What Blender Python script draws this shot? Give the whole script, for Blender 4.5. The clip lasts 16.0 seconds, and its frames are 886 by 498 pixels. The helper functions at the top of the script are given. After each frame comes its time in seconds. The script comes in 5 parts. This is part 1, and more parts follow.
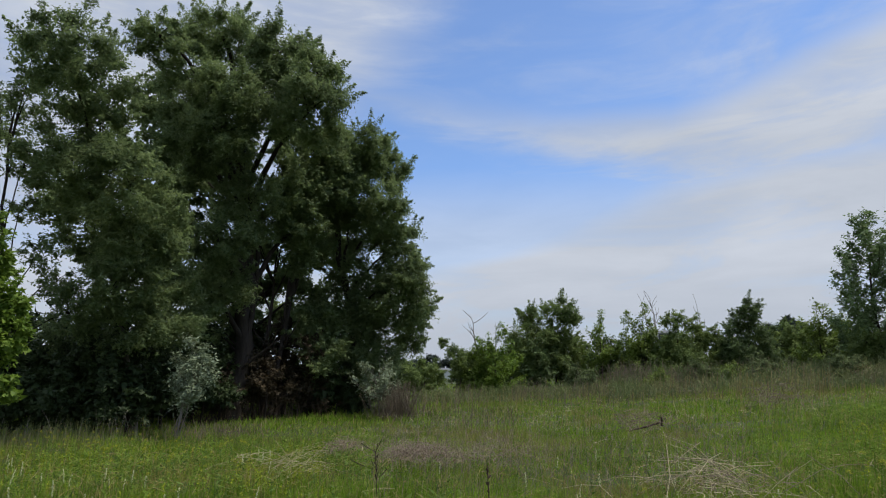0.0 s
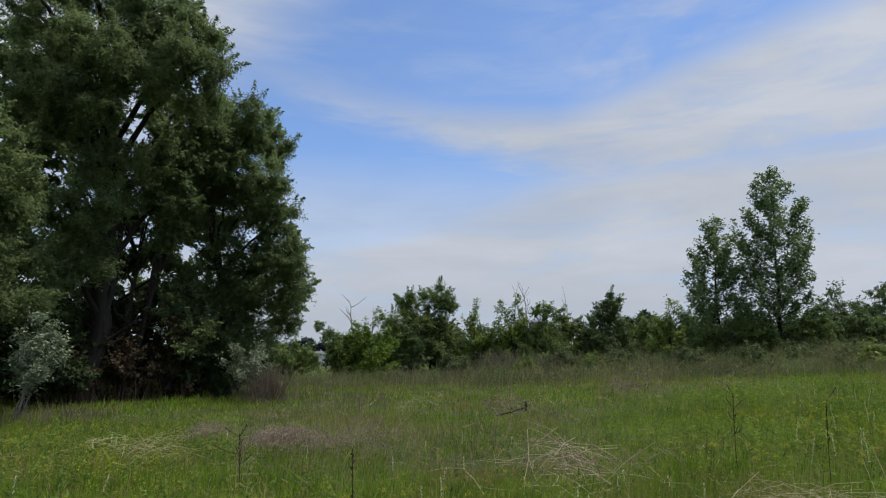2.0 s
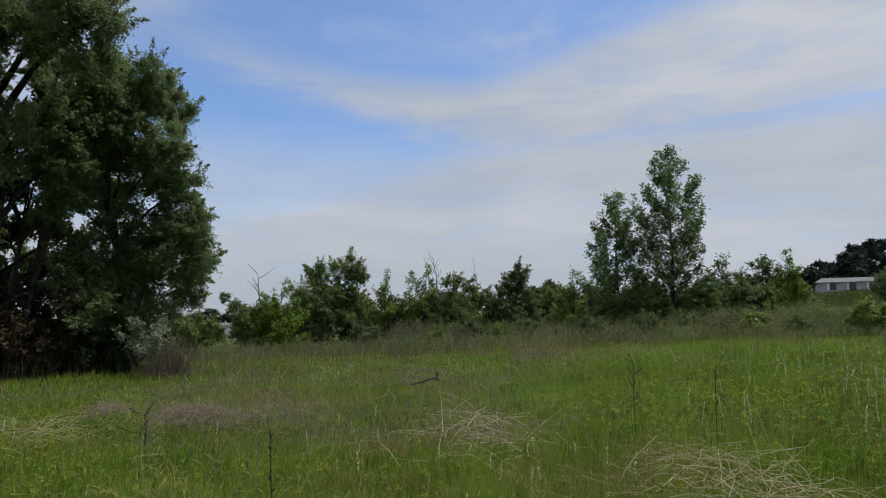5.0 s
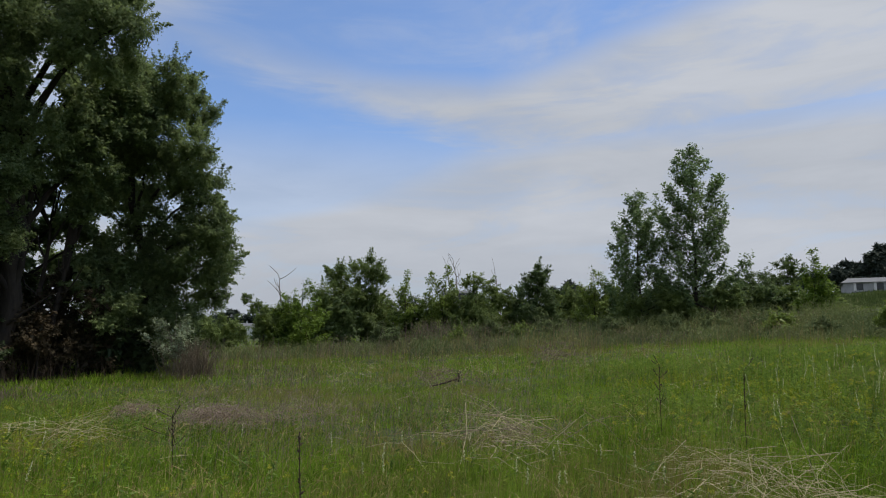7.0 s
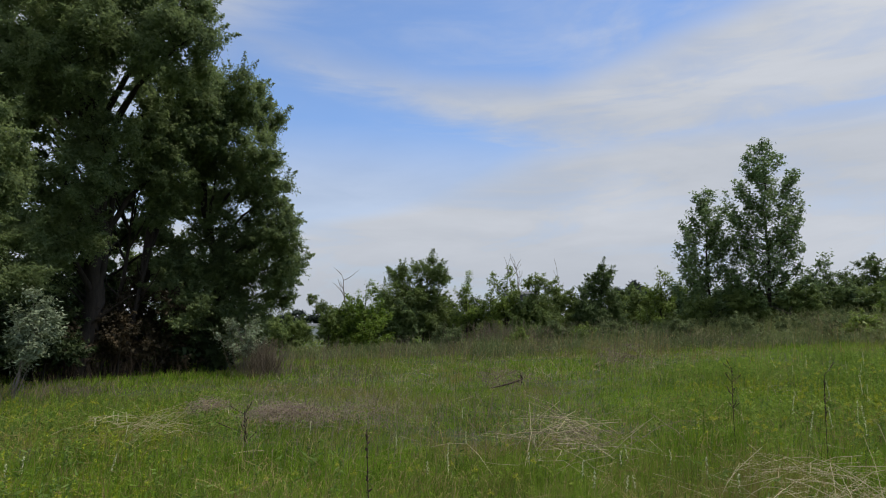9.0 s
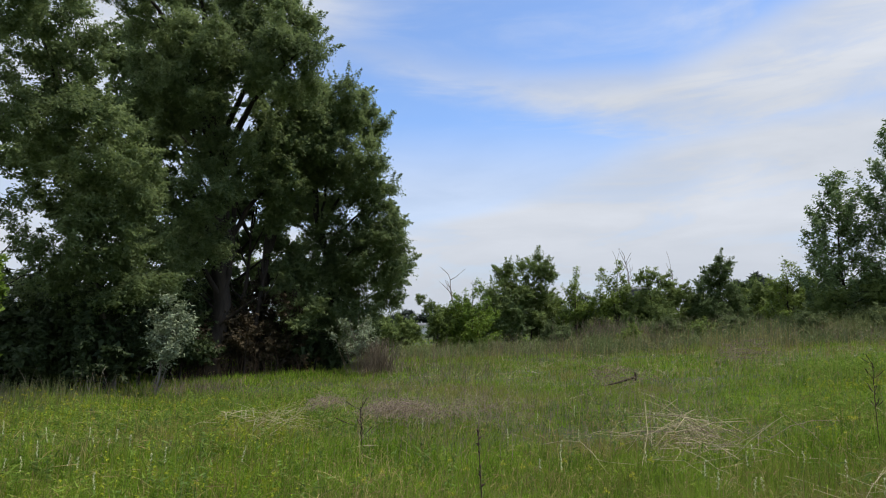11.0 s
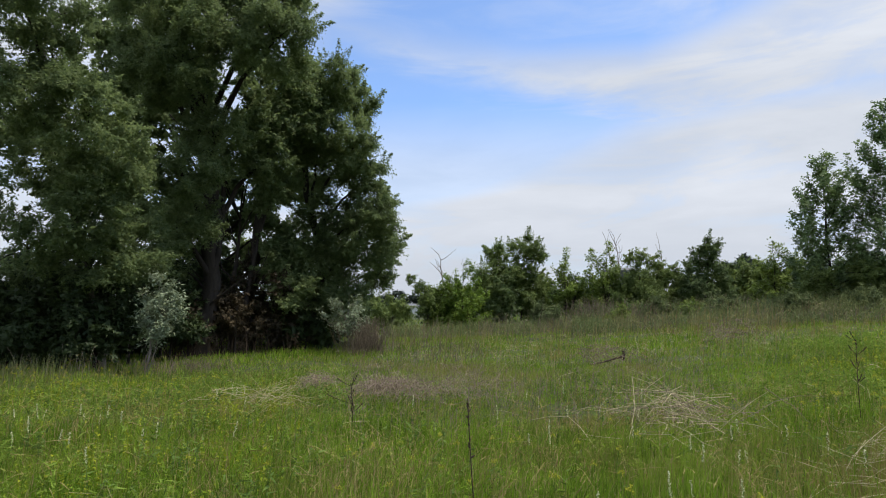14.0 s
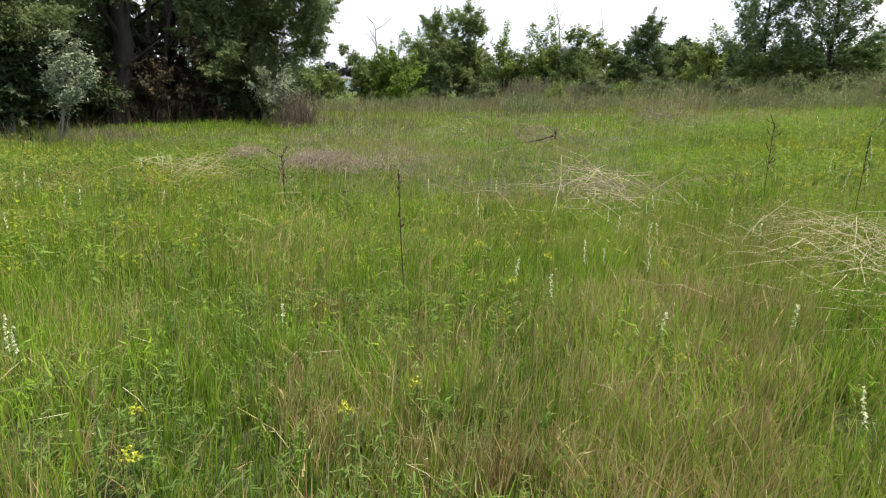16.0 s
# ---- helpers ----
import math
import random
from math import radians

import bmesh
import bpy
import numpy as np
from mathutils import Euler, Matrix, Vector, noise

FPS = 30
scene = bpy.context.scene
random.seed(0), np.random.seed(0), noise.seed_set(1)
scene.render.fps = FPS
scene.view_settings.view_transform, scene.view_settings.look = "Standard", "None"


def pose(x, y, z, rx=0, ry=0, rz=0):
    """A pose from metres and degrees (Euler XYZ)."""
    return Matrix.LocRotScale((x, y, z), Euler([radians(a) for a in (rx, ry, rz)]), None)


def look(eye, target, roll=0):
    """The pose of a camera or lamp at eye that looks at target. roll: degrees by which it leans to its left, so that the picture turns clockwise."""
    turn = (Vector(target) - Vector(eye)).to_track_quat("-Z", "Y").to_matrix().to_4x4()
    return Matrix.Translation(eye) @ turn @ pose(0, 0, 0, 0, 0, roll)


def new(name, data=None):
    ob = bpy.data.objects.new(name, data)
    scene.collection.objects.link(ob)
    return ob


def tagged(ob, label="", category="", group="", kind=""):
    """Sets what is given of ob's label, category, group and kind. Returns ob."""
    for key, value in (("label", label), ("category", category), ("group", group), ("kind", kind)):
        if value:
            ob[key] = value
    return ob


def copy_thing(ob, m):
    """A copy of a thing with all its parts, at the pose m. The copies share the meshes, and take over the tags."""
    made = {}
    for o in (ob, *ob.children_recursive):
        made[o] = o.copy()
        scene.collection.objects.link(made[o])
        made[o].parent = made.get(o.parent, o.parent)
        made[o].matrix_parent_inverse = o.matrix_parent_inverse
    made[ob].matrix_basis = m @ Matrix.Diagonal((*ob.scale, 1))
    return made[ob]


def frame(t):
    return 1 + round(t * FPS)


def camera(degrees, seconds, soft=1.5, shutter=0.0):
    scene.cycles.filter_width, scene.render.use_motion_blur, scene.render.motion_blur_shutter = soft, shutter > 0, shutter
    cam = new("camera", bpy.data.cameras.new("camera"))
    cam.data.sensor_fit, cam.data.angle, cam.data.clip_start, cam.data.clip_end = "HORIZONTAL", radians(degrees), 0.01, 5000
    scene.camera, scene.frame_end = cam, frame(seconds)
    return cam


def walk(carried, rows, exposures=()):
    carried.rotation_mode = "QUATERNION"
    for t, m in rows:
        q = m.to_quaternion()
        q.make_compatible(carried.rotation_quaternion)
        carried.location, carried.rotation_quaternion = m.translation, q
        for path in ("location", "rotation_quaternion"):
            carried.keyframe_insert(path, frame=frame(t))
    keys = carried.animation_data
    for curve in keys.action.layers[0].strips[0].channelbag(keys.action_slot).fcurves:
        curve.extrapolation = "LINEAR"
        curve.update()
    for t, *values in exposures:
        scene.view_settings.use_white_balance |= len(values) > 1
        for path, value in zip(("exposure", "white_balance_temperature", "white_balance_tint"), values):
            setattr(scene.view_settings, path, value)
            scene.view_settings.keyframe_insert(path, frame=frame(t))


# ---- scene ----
cam = camera(68.81, 16.0, soft=1.1)
walk(cam, [
    (0.0, pose(0.000, 0.000, 1.600, 101.50, -0.00, -0.00)),
    (0.5, pose(0.009, 0.013, 1.602, 101.08, -0.38, -1.46)),
    (1.0, pose(0.018, -0.002, 1.602, 100.60, -0.57, -2.31)),
    (1.5, pose(0.026, -0.015, 1.609, 100.65, -0.89, -5.69)),
    (2.0, pose(0.039, -0.028, 1.612, 100.27, -0.99, -10.80)),
    (2.5, pose(0.055, -0.022, 1.611, 99.88, -0.79, -12.49)),
    (3.0, pose(0.052, -0.044, 1.621, 99.35, -0.80, -13.34)),
    (3.5, pose(0.067, -0.040, 1.618, 98.83, -0.98, -16.07)),
    (3.7, pose(0.074, -0.043, 1.615, 97.92, -0.02, -18.61)),
    (5.8, pose(-0.097, -0.001, 1.698, 97.69, -0.31, -18.62)),
    (6.0, pose(-0.095, 0.004, 1.697, 98.00, -0.45, -18.17)),
    (6.5, pose(-0.096, 0.006, 1.691, 97.98, -0.17, -17.30)),
    (7.0, pose(-0.097, 0.009, 1.693, 97.72, -0.25, -17.02)),
    (7.5, pose(-0.097, 0.013, 1.689, 97.55, -0.27, -16.76)),
    (8.0, pose(-0.105, 0.003, 1.691, 97.77, -0.32, -15.42)),
    (8.5, pose(-0.111, 0.001, 1.692, 97.50, -0.59, -14.62)),
    (9.0, pose(-0.125, 0.006, 1.692, 97.76, -0.63, -11.64)),
    (9.5, pose(-0.145, 0.005, 1.687, 97.45, -0.37, -7.62)),
    (9.7, pose(-0.137, 0.009, 1.687, 97.41, -0.06, -6.34)),
    (11.8, pose(-0.122, -0.007, 1.652, 98.00, -0.23, -1.68)),
    (12.0, pose(-0.139, -0.024, 1.647, 98.23, -0.12, -1.80)),
    (12.5, pose(-0.133, -0.027, 1.638, 97.89, -0.01, -1.78)),
    (13.0, pose(-0.138, -0.027, 1.639, 97.74, 0.04, -1.76)),
    (13.5, pose(-0.133, -0.029, 1.640, 97.76, 0.23, -2.06)),
    (14.0, pose(-0.124, -0.009, 1.624, 95.90, 0.00, -3.02)),
    (14.5, pose(-0.121, 0.005, 1.611, 91.40, -0.68, -3.83)),
    (15.0, pose(-0.113, 0.026, 1.601, 87.65, -1.94, -5.92)),
    (15.5, pose(-0.099, 0.044, 1.582, 82.29, -1.54, -7.14)),
    (16.0, pose(-0.096, 0.057, 1.579, 76.44, -1.79, -8.62)),
], exposures=[(0, -0.2, 6500, 10), (2, -0.28, 6500, 10), (3.5, -0.38, 6500, 10), (6, -0.37, 6700, 10), (8.5, -0.33, 6700, 10), (9.5, -0.1, 6700, 10), (12, 0.06, 6700, 10), (13.5, 0.08, 6700, 10), (14.5, 0.2, 6800, 10), (15, 0.3, 7000, 10), (15.5, 0.58, 7000, 10), (16, 0.88, 7000, 10)])

# ---------------------------------------------------------------- light
SUN_AZ, SUN_EL = 88.0, 66.0     # degrees clockwise from the first view's heading, and height


def node(tree, kind, **sets):
    n = tree.nodes.new(kind)
    for key, value in sets.items():
        if key in n.inputs:
            n.inputs[key].default_value = value
    return n


def calc(tree, op, a, b=None, c=None):
    n = tree.nodes.new("ShaderNodeMath")
    n.operation = op
    for k, v in enumerate((a, b, c)):
        if v is None:
            continue
        if isinstance(v, (int, float)):
            n.inputs[k].default_value = v
        else:
            tree.links.new(v, n.inputs[k])
    return n.outputs[0]


def smooth(tree, value, low, high):
    n = tree.nodes.new("ShaderNodeMapRange")
    n.interpolation_type = "SMOOTHSTEP"
    tree.links.new(value, n.inputs["Value"])
    n.inputs["From Min"].default_value, n.inputs["From Max"].default_value = low, high
    return n.outputs["Result"]


def sky_world():
    world = bpy.data.worlds.new("sky")
    scene.world = world
    world.use_nodes = True
    nt = world.node_tree
    nt.nodes.clear()
    ln = nt.links.new
    coords = nt.nodes.new("ShaderNodeTexCoord")
    parts = nt.nodes.new("ShaderNodeSeparateXYZ")
    ln(coords.outputs["Generated"], parts.inputs[0])
    x, y, z = parts.outputs
    az = calc(nt, "MULTIPLY", calc(nt, "ARCTAN2", x, y), 57.29578)
    el = calc(nt, "MULTIPLY", calc(nt, "ARCSINE", z), 57.29578)
    flat = nt.nodes.new("ShaderNodeCombineXYZ")
    ln(az, flat.inputs[0])
    ln(el, flat.inputs[1])

    def fibres(scale, stretch, turn, detail=7.0, rough=0.6, warp=0.0):
        m = nt.nodes.new("ShaderNodeMapping")
        m.inputs["Rotation"].default_value = (0, 0, radians(turn))
        m.inputs["Scale"].default_value = (scale / stretch, scale, 1)
        ln(flat.outputs[0], m.inputs["Vector"])
        n = node(nt, "ShaderNodeTexNoise", Scale=1.0, Detail=detail, Roughness=rough, Distortion=warp)
        ln(m.outputs[0], n.inputs["Vector"])
        return n.outputs["Fac"]

    soft = fibres(0.09, 2.6, -14, 5.0, 0.5, 0.6)
    fine = fibres(0.33, 4.5, -16, 8.0, 0.60, 0.5)
    ray = fibres(0.15, 2.8, -48, 6.0, 0.55, 0.9)
    wob = calc(nt, "MULTIPLY", calc(nt, "SUBTRACT", soft, 0.5), 3.4)
    wisp = calc(nt, "MULTIPLY", calc(nt, "SUBTRACT", fine, 0.5), 4.2)
    lift = calc(nt, "ADD", el, calc(nt, "ADD", wob, wisp))
    # lower deck: its upper edge climbs to the east
    edge = calc(nt, "ADD", calc(nt, "MULTIPLY", smooth(nt, az, -8.0, 34.0), 7.6), 10.4)
    lower = smooth(nt, calc(nt, "SUBTRACT", edge, lift), -2.6, 3.4)
    lower = calc(nt, "MAXIMUM", lower, calc(nt, "SUBTRACT", 1.0, smooth(nt, el, 3.0, 10.0)))
    # upper band, widening to the east
    line = calc(nt, "MAXIMUM", calc(nt, "ADD", calc(nt, "MULTIPLY", az, -0.19), 22.7), calc(nt, "ADD", calc(nt, "MULTIPLY", az, 0.14), 15.9))
    wide = calc(nt, "ADD", calc(nt, "MULTIPLY", smooth(nt, az, 2.0, 48.0), 4.8), 0.45)
    off = calc(nt, "ABSOLUTE", calc(nt, "SUBTRACT", lift, line))
    upper = calc(nt, "MULTIPLY", smooth(nt, calc(nt, "SUBTRACT", wide, off), -2.4, 1.6), calc(nt, "ADD", calc(nt, "MULTIPLY", smooth(nt, az, -2.0, 20.0), 0.50), 0.45))
    veil = calc(nt, "MULTIPLY", calc(nt, "MULTIPLY", smooth(nt, ray, 0.36, 0.72), smooth(nt, calc(nt, "SUBTRACT", az, calc(nt, "MULTIPLY", calc(nt, "SUBTRACT", el, 22.0), 0.7)), 9.0, 26.0)), smooth(nt, calc(nt, "SUBTRACT", el, line), -1.0, 2.0))
    west = calc(nt, "MULTIPLY", smooth(nt, calc(nt, "SUBTRACT", calc(nt, "ADD", wob, el), calc(nt, "MULTIPLY", az, 1.3)), 27.0, 44.0), 0.8)
    cover = calc(nt, "MAXIMUM", calc(nt, "MAXIMUM", lower, calc(nt, "MULTIPLY", upper, 0.95)),
                 calc(nt, "MAXIMUM", calc(nt, "MULTIPLY", veil, 0.50), west))
    cover = calc(nt, "ADD", calc(nt, "MULTIPLY", cover, calc(nt, "ADD", calc(nt, "MULTIPLY", smooth(nt, fine, 0.25, 0.62), 0.24), 0.70)), calc(nt, "ADD", calc(nt, "MULTIPLY", smooth(nt, fine, 0.40, 0.80), 0.20), 0.11))
    cover = calc(nt, "MAXIMUM", cover, calc(nt, "MULTIPLY", calc(nt, "SUBTRACT", 1.0, smooth(nt, el, 12.0, 21.0)), 0.68))
    low = smooth(nt, el, 0.0, 9.0)
    shade = nt.nodes.new("ShaderNodeMix")
    shade.data_type = "RGBA"
    shade.inputs["A"].default_value = (3.58, 3.95, 4.58, 1)
    shade.inputs["B"].default_value = (4.80, 5.15, 5.80, 1)
    ln(calc(nt, "MULTIPLY", low, calc(nt, "ADD", calc(nt, "MULTIPLY", smooth(nt, soft, 0.3, 0.7), 0.65), calc(nt, "MULTIPLY", smooth(nt, fine, 0.3, 0.7), 0.35))), shade.inputs["Factor"])
    air = nt.nodes.new("ShaderNodeTexSky")
    air.sky_type = "NISHITA"
    air.sun_disc = False
    air.sun_elevation, air.sun_rotation = radians(SUN_EL), radians(SUN_AZ)
    air.altitude, air.air_density, air.dust_density, air.ozone_density = 100, 1.0, 0.4, 1.6
    both = nt.nodes.new("ShaderNodeMix")
    both.data_type = "RGBA"
    ln(cover, both.inputs["Factor"])
    blue = nt.nodes.new("ShaderNodeMix")
    blue.data_type, blue.blend_type = "RGBA", "MULTIPLY"
    blue.inputs["Factor"].default_value = 1.0
    blue.inputs["B"].default_value = (0.90, 1.13, 1.42, 1)
    ln(air.outputs[0], blue.inputs["A"])
    ln(blue.outputs["Result"], both.inputs["A"])
    ln(shade.outputs["Result"], both.inputs["B"])
    back = nt.nodes.new("ShaderNodeBackground")
    back.inputs["Strength"].default_value = 0.15
    ln(both.outputs["Result"], back.inputs["Color"])
    out = nt.nodes.new("ShaderNodeOutputWorld")
    ln(back.outputs[0], out.inputs["Surface"])


sky_world()
lamp = bpy.data.lights.new("sun", "SUN")
lamp.energy, lamp.angle, lamp.color = 4.4, radians(5), (1.0, 0.94, 0.82)
sun = new("sun", lamp)
a, e = radians(SUN_AZ), radians(SUN_EL)
sun.matrix_world = look((math.sin(a) * math.cos(e) * 80, math.cos(a) * math.cos(e) * 80, math.sin(e) * 80), (0, 0, 0))


# ---------------------------------------------------------------- materials
def material(name, low, high, rough=0.75, through_light=0.0, patch=0.5, patch_scale=0.4, third=None, island=True,
             bump=0.0, bump_scale=30.0, stretch=(1, 1, 1), spec=0.25):
    """Two tones mixed by piece and by patches of ground or bark; through_light: how much passes through a leaf."""
    m = bpy.data.materials.new(name)
    m.use_nodes = True
    nt = m.node_tree
    nt.nodes.clear()
    ln = nt.links.new
    coords = nt.nodes.new("ShaderNodeTexCoord")
    place = nt.nodes.new("ShaderNodeMapping")
    place.inputs["Scale"].default_value = stretch
    geo = nt.nodes.new("ShaderNodeNewGeometry")
    ln(geo.outputs["Position"], place.inputs["Vector"])
    big = node(nt, "ShaderNodeTexNoise", Scale=patch_scale, Detail=4.0, Roughness=0.6)
    ln(place.outputs[0], big.inputs["Vector"])
    if island:
        grain = geo.outputs["Random Per Island"]
    else:
        g = node(nt, "ShaderNodeTexNoise", Scale=bump_scale, Detail=6.0, Roughness=0.65)
        ln(place.outputs[0], g.inputs["Vector"])
        grain = smooth(nt, g.outputs["Fac"], 0.25, 0.75)
    blotch = smooth(nt, big.outputs["Fac"], 0.32, 0.68)
    fac = calc(nt, "ADD", calc(nt, "MULTIPLY", grain, 1.0 - patch), calc(nt, "MULTIPLY", blotch, patch))
    mix = nt.nodes.new("ShaderNodeMix")
    mix.data_type = "RGBA"
    mix.inputs["A"].default_value, mix.inputs["B"].default_value = (*low, 1), (*high, 1)
    ln(fac, mix.inputs["Factor"])
    colour = mix.outputs["Result"]
    if third:
        more = nt.nodes.new("ShaderNodeMix")
        more.data_type = "RGBA"
        more.inputs["B"].default_value = (*third[0], 1)
        other = node(nt, "ShaderNodeTexNoise", Scale=third[1], Detail=3.0, Roughness=0.55)
        shifted = nt.nodes.new("ShaderNodeVectorMath")
        shifted.inputs[1].default_value = (17.3, 5.1, 2.2)
        ln(geo.outputs["Position"], shifted.inputs[0])
        ln(shifted.outputs[0], other.inputs["Vector"])
        amount = smooth(nt, other.outputs["Fac"], third[2], third[3])
        if island:
            amount = calc(nt, "MULTIPLY", amount, smooth(nt, calc(nt, "FRACT", calc(nt, "MULTIPLY", geo.outputs["Random Per Island"], 7.13)), 0.0, 0.9))
        ln(amount, more.inputs["Factor"])
        ln(colour, more.inputs["A"])
        colour = more.outputs["Result"]
    skin = nt.nodes.new("ShaderNodeBsdfPrincipled")
    skin.inputs["Roughness"].default_value = rough
    skin.inputs["Specular IOR Level"].default_value = spec
    ln(colour, skin.inputs["Base Color"])
    if bump:
        rel = node(nt, "ShaderNodeTexNoise", Scale=bump_scale, Detail=6.0, Roughness=0.7)
        ln(place.outputs[0], rel.inputs["Vector"])
        b = node(nt, "ShaderNodeBump", Strength=bump, Distance=0.02)
        ln(rel.outputs["Fac"], b.inputs["Height"])
        ln(b.outputs[0], skin.inputs["Normal"])
    surface = skin.outputs[0]
    if through_light:
        thin = nt.nodes.new("ShaderNodeBsdfTranslucent")
        ln(colour, thin.inputs["Color"])
        blend = node(nt, "ShaderNodeMixShader")
        blend.inputs[0].default_value = through_light
        ln(surface, blend.inputs[1])
        ln(thin.outputs[0], blend.inputs[2])
        surface = blend.outputs[0]
    out = nt.nodes.new("ShaderNodeOutputMaterial")
    ln(surface, out.inputs["Surface"])
    return m


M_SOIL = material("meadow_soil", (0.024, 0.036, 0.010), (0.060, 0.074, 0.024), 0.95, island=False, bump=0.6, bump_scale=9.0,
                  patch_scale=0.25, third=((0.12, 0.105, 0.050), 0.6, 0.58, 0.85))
M_GRASS = material("green_grass", (0.040, 0.094, 0.009), (0.310, 0.470, 0.050), 0.8, 0.45, 0.36, 0.9,
                   third=((0.27, 0.23, 0.085), 0.30, 0.45, 0.71), spec=0.06)
M_DRY = material("dry_grass", (0.20, 0.14, 0.050), (0.49, 0.41, 0.185), 0.9, 0.25, 0.3, 0.6, spec=0.06)
# dead thatch, its brown deepened to paint shade between the blades
M_THATCH = material("gap_shaded_thatch", (0.055, 0.041, 0.022), (0.165, 0.126, 0.070), 0.9, 0.1, 0.3, 0.6, spec=0.06)
M_STRAW = material("straw", (0.28, 0.235, 0.125), (0.62, 0.55, 0.35), 0.8, 0.1, 0.25, 1.0)
M_TWIG = material("brown_dead_stems", (0.100, 0.078, 0.054), (0.27, 0.215, 0.155), 0.85, 0.0, 0.35, 1.5)
M_HERB = material("meadow_herb_leaf", (0.070, 0.125, 0.024), (0.190, 0.275, 0.070), 0.8, 0.35, 0.4, 0.8, spec=0.1)
M_BEDSTRAW = material("yellow_bedstraw", (0.120, 0.190, 0.016), (0.400, 0.430, 0.040), 0.8, 0.35, 0.35, 0.9, spec=0.06)
M_HEAP = material("faded_dead_stems", (0.150, 0.115, 0.090), (0.350, 0.280, 0.220), 0.9, 0.0, 0.35, 1.5, spec=0.06)
M_WEED = material("tall_weed", (0.095, 0.128, 0.046), (0.245, 0.285, 0.108), 0.8, 0.3, 0.5, 0.25,
                  third=((0.21, 0.165, 0.10), 0.30, 0.46, 0.70))
M_LUSH = material("lush_meadow_leaf", (0.056, 0.112, 0.014), (0.285, 0.400, 0.070), 0.75, 0.42, 0.4, 0.7, spec=0.08)
M_HILL = material("hill_grass_blade", (0.050, 0.080, 0.022), (0.150, 0.190, 0.062), 0.85, 0.3, 0.5, 0.08, spec=0.06)
M_MUGWORT = material("mugwort_leaf", (0.070, 0.102, 0.042), (0.190, 0.232, 0.104), 0.8, 0.3, 0.45, 0.4, spec=0.1)
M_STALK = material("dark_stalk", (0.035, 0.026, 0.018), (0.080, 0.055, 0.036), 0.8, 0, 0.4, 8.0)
M_POPLAR = material("poplar_leaf", (0.104, 0.150, 0.064), (0.245, 0.315, 0.126), 0.6, 0.57, 0.45, 0.35, spec=0.24)
M_YOUNG = material("young_poplar_leaf", (0.082, 0.136, 0.052), (0.215, 0.305, 0.118), 0.5, 0.45, 0.4, 0.5, spec=0.32)
M_LIME = material("fresh_leaf", (0.085, 0.150, 0.020), (0.210, 0.310, 0.045), 0.55, 0.42, 0.45, 0.5)
M_FRESH = material("light_hedge_leaf", (0.090, 0.142, 0.024), (0.240, 0.325, 0.062), 0.55, 0.36, 0.45, 0.5)
M_HEDGE = material("hedge_leaf", (0.086, 0.134, 0.038), (0.225, 0.292, 0.086), 0.6, 0.42, 0.5, 0.4)
M_DARK = material("dark_hedge_leaf", (0.062, 0.102, 0.038), (0.160, 0.222, 0.078), 0.6, 0.4, 0.5, 0.4)
# shrub leaf toned down: shade under the crowns is put into the colour
M_UNDER = material("shade_toned_leaf", (0.026, 0.046, 0.018), (0.074, 0.106, 0.038), 0.6, 0.25, 0.5, 0.4)
M_SILVER = material("silver_leaf", (0.135, 0.178, 0.105), (0.335, 0.392, 0.255), 0.65, 0.25, 0.45, 1.6, spec=0.2)
M_RUST = material("rusty_leaf", (0.032, 0.028, 0.016), (0.090, 0.066, 0.036), 0.7, 0.25, 0.4, 0.7)
# needle tone raised: the haze of distance is put into the colour
M_PINE = material("hazed_pine_needles", (0.024, 0.038, 0.030), (0.060, 0.080, 0.060), 0.8, 0.1, 0.5, 0.2)
M_BARK = material("grey_bark", (0.017, 0.014, 0.011), (0.056, 0.045, 0.036), 0.9, 0, 0.5, 2.0, island=False, bump=0.9,
                  bump_scale=14.0, stretch=(1, 1, 0.22))
M_GREYBARK = material("pale_grey_bark", (0.075, 0.068, 0.058), (0.19, 0.175, 0.15), 0.9, 0, 0.5, 2.0, island=False, bump=0.7, bump_scale=14.0,
                      stretch=(1, 1, 0.25))
M_PALE = material("pale_dead_wood", (0.13, 0.11, 0.095), (0.30, 0.27, 0.23), 0.85, 0, 0.4, 2.0, island=False, bump=0.4, bump_scale=20.0)
M_WHITE = material("cream_petal", (0.52, 0.53, 0.30), (0.80, 0.80, 0.54), 0.6, 0.3, 0.2, 4.0)
M_YELLOW = material("yellow_petal", (0.26, 0.30, 0.030), (0.50, 0.48, 0.045), 0.6, 0.3, 0.2, 4.0)
M_WALL = material("pale_rendered_wall", (0.30, 0.31, 0.32), (0.44, 0.45, 0.46), 0.9, 0, 0.5, 0.5, island=False, bump=0.2, bump_scale=6.0)
M_ROOF = material("grey_sheet_roof", (0.095, 0.100, 0.108), (0.165, 0.172, 0.182), 0.7, 0, 0.5, 0.4, island=False, bump=0.2, bump_scale=4.0)
M_LIMEWASH = material("white_painted_wall", (0.60, 0.61, 0.60), (0.76, 0.76, 0.75), 0.85, 0, 0.5, 0.5, island=False, bump=0.2, bump_scale=6.0)
M_GLASS = material("dark_window", (0.02, 0.025, 0.03), (0.05, 0.055, 0.06), 0.2, 0, 0.5, 1.0, island=False, spec=0.5)


# ---------------------------------------------------------------- building blocks
def bend(v, wide):
    return wide * np.logaddexp(0.0, v / wide)


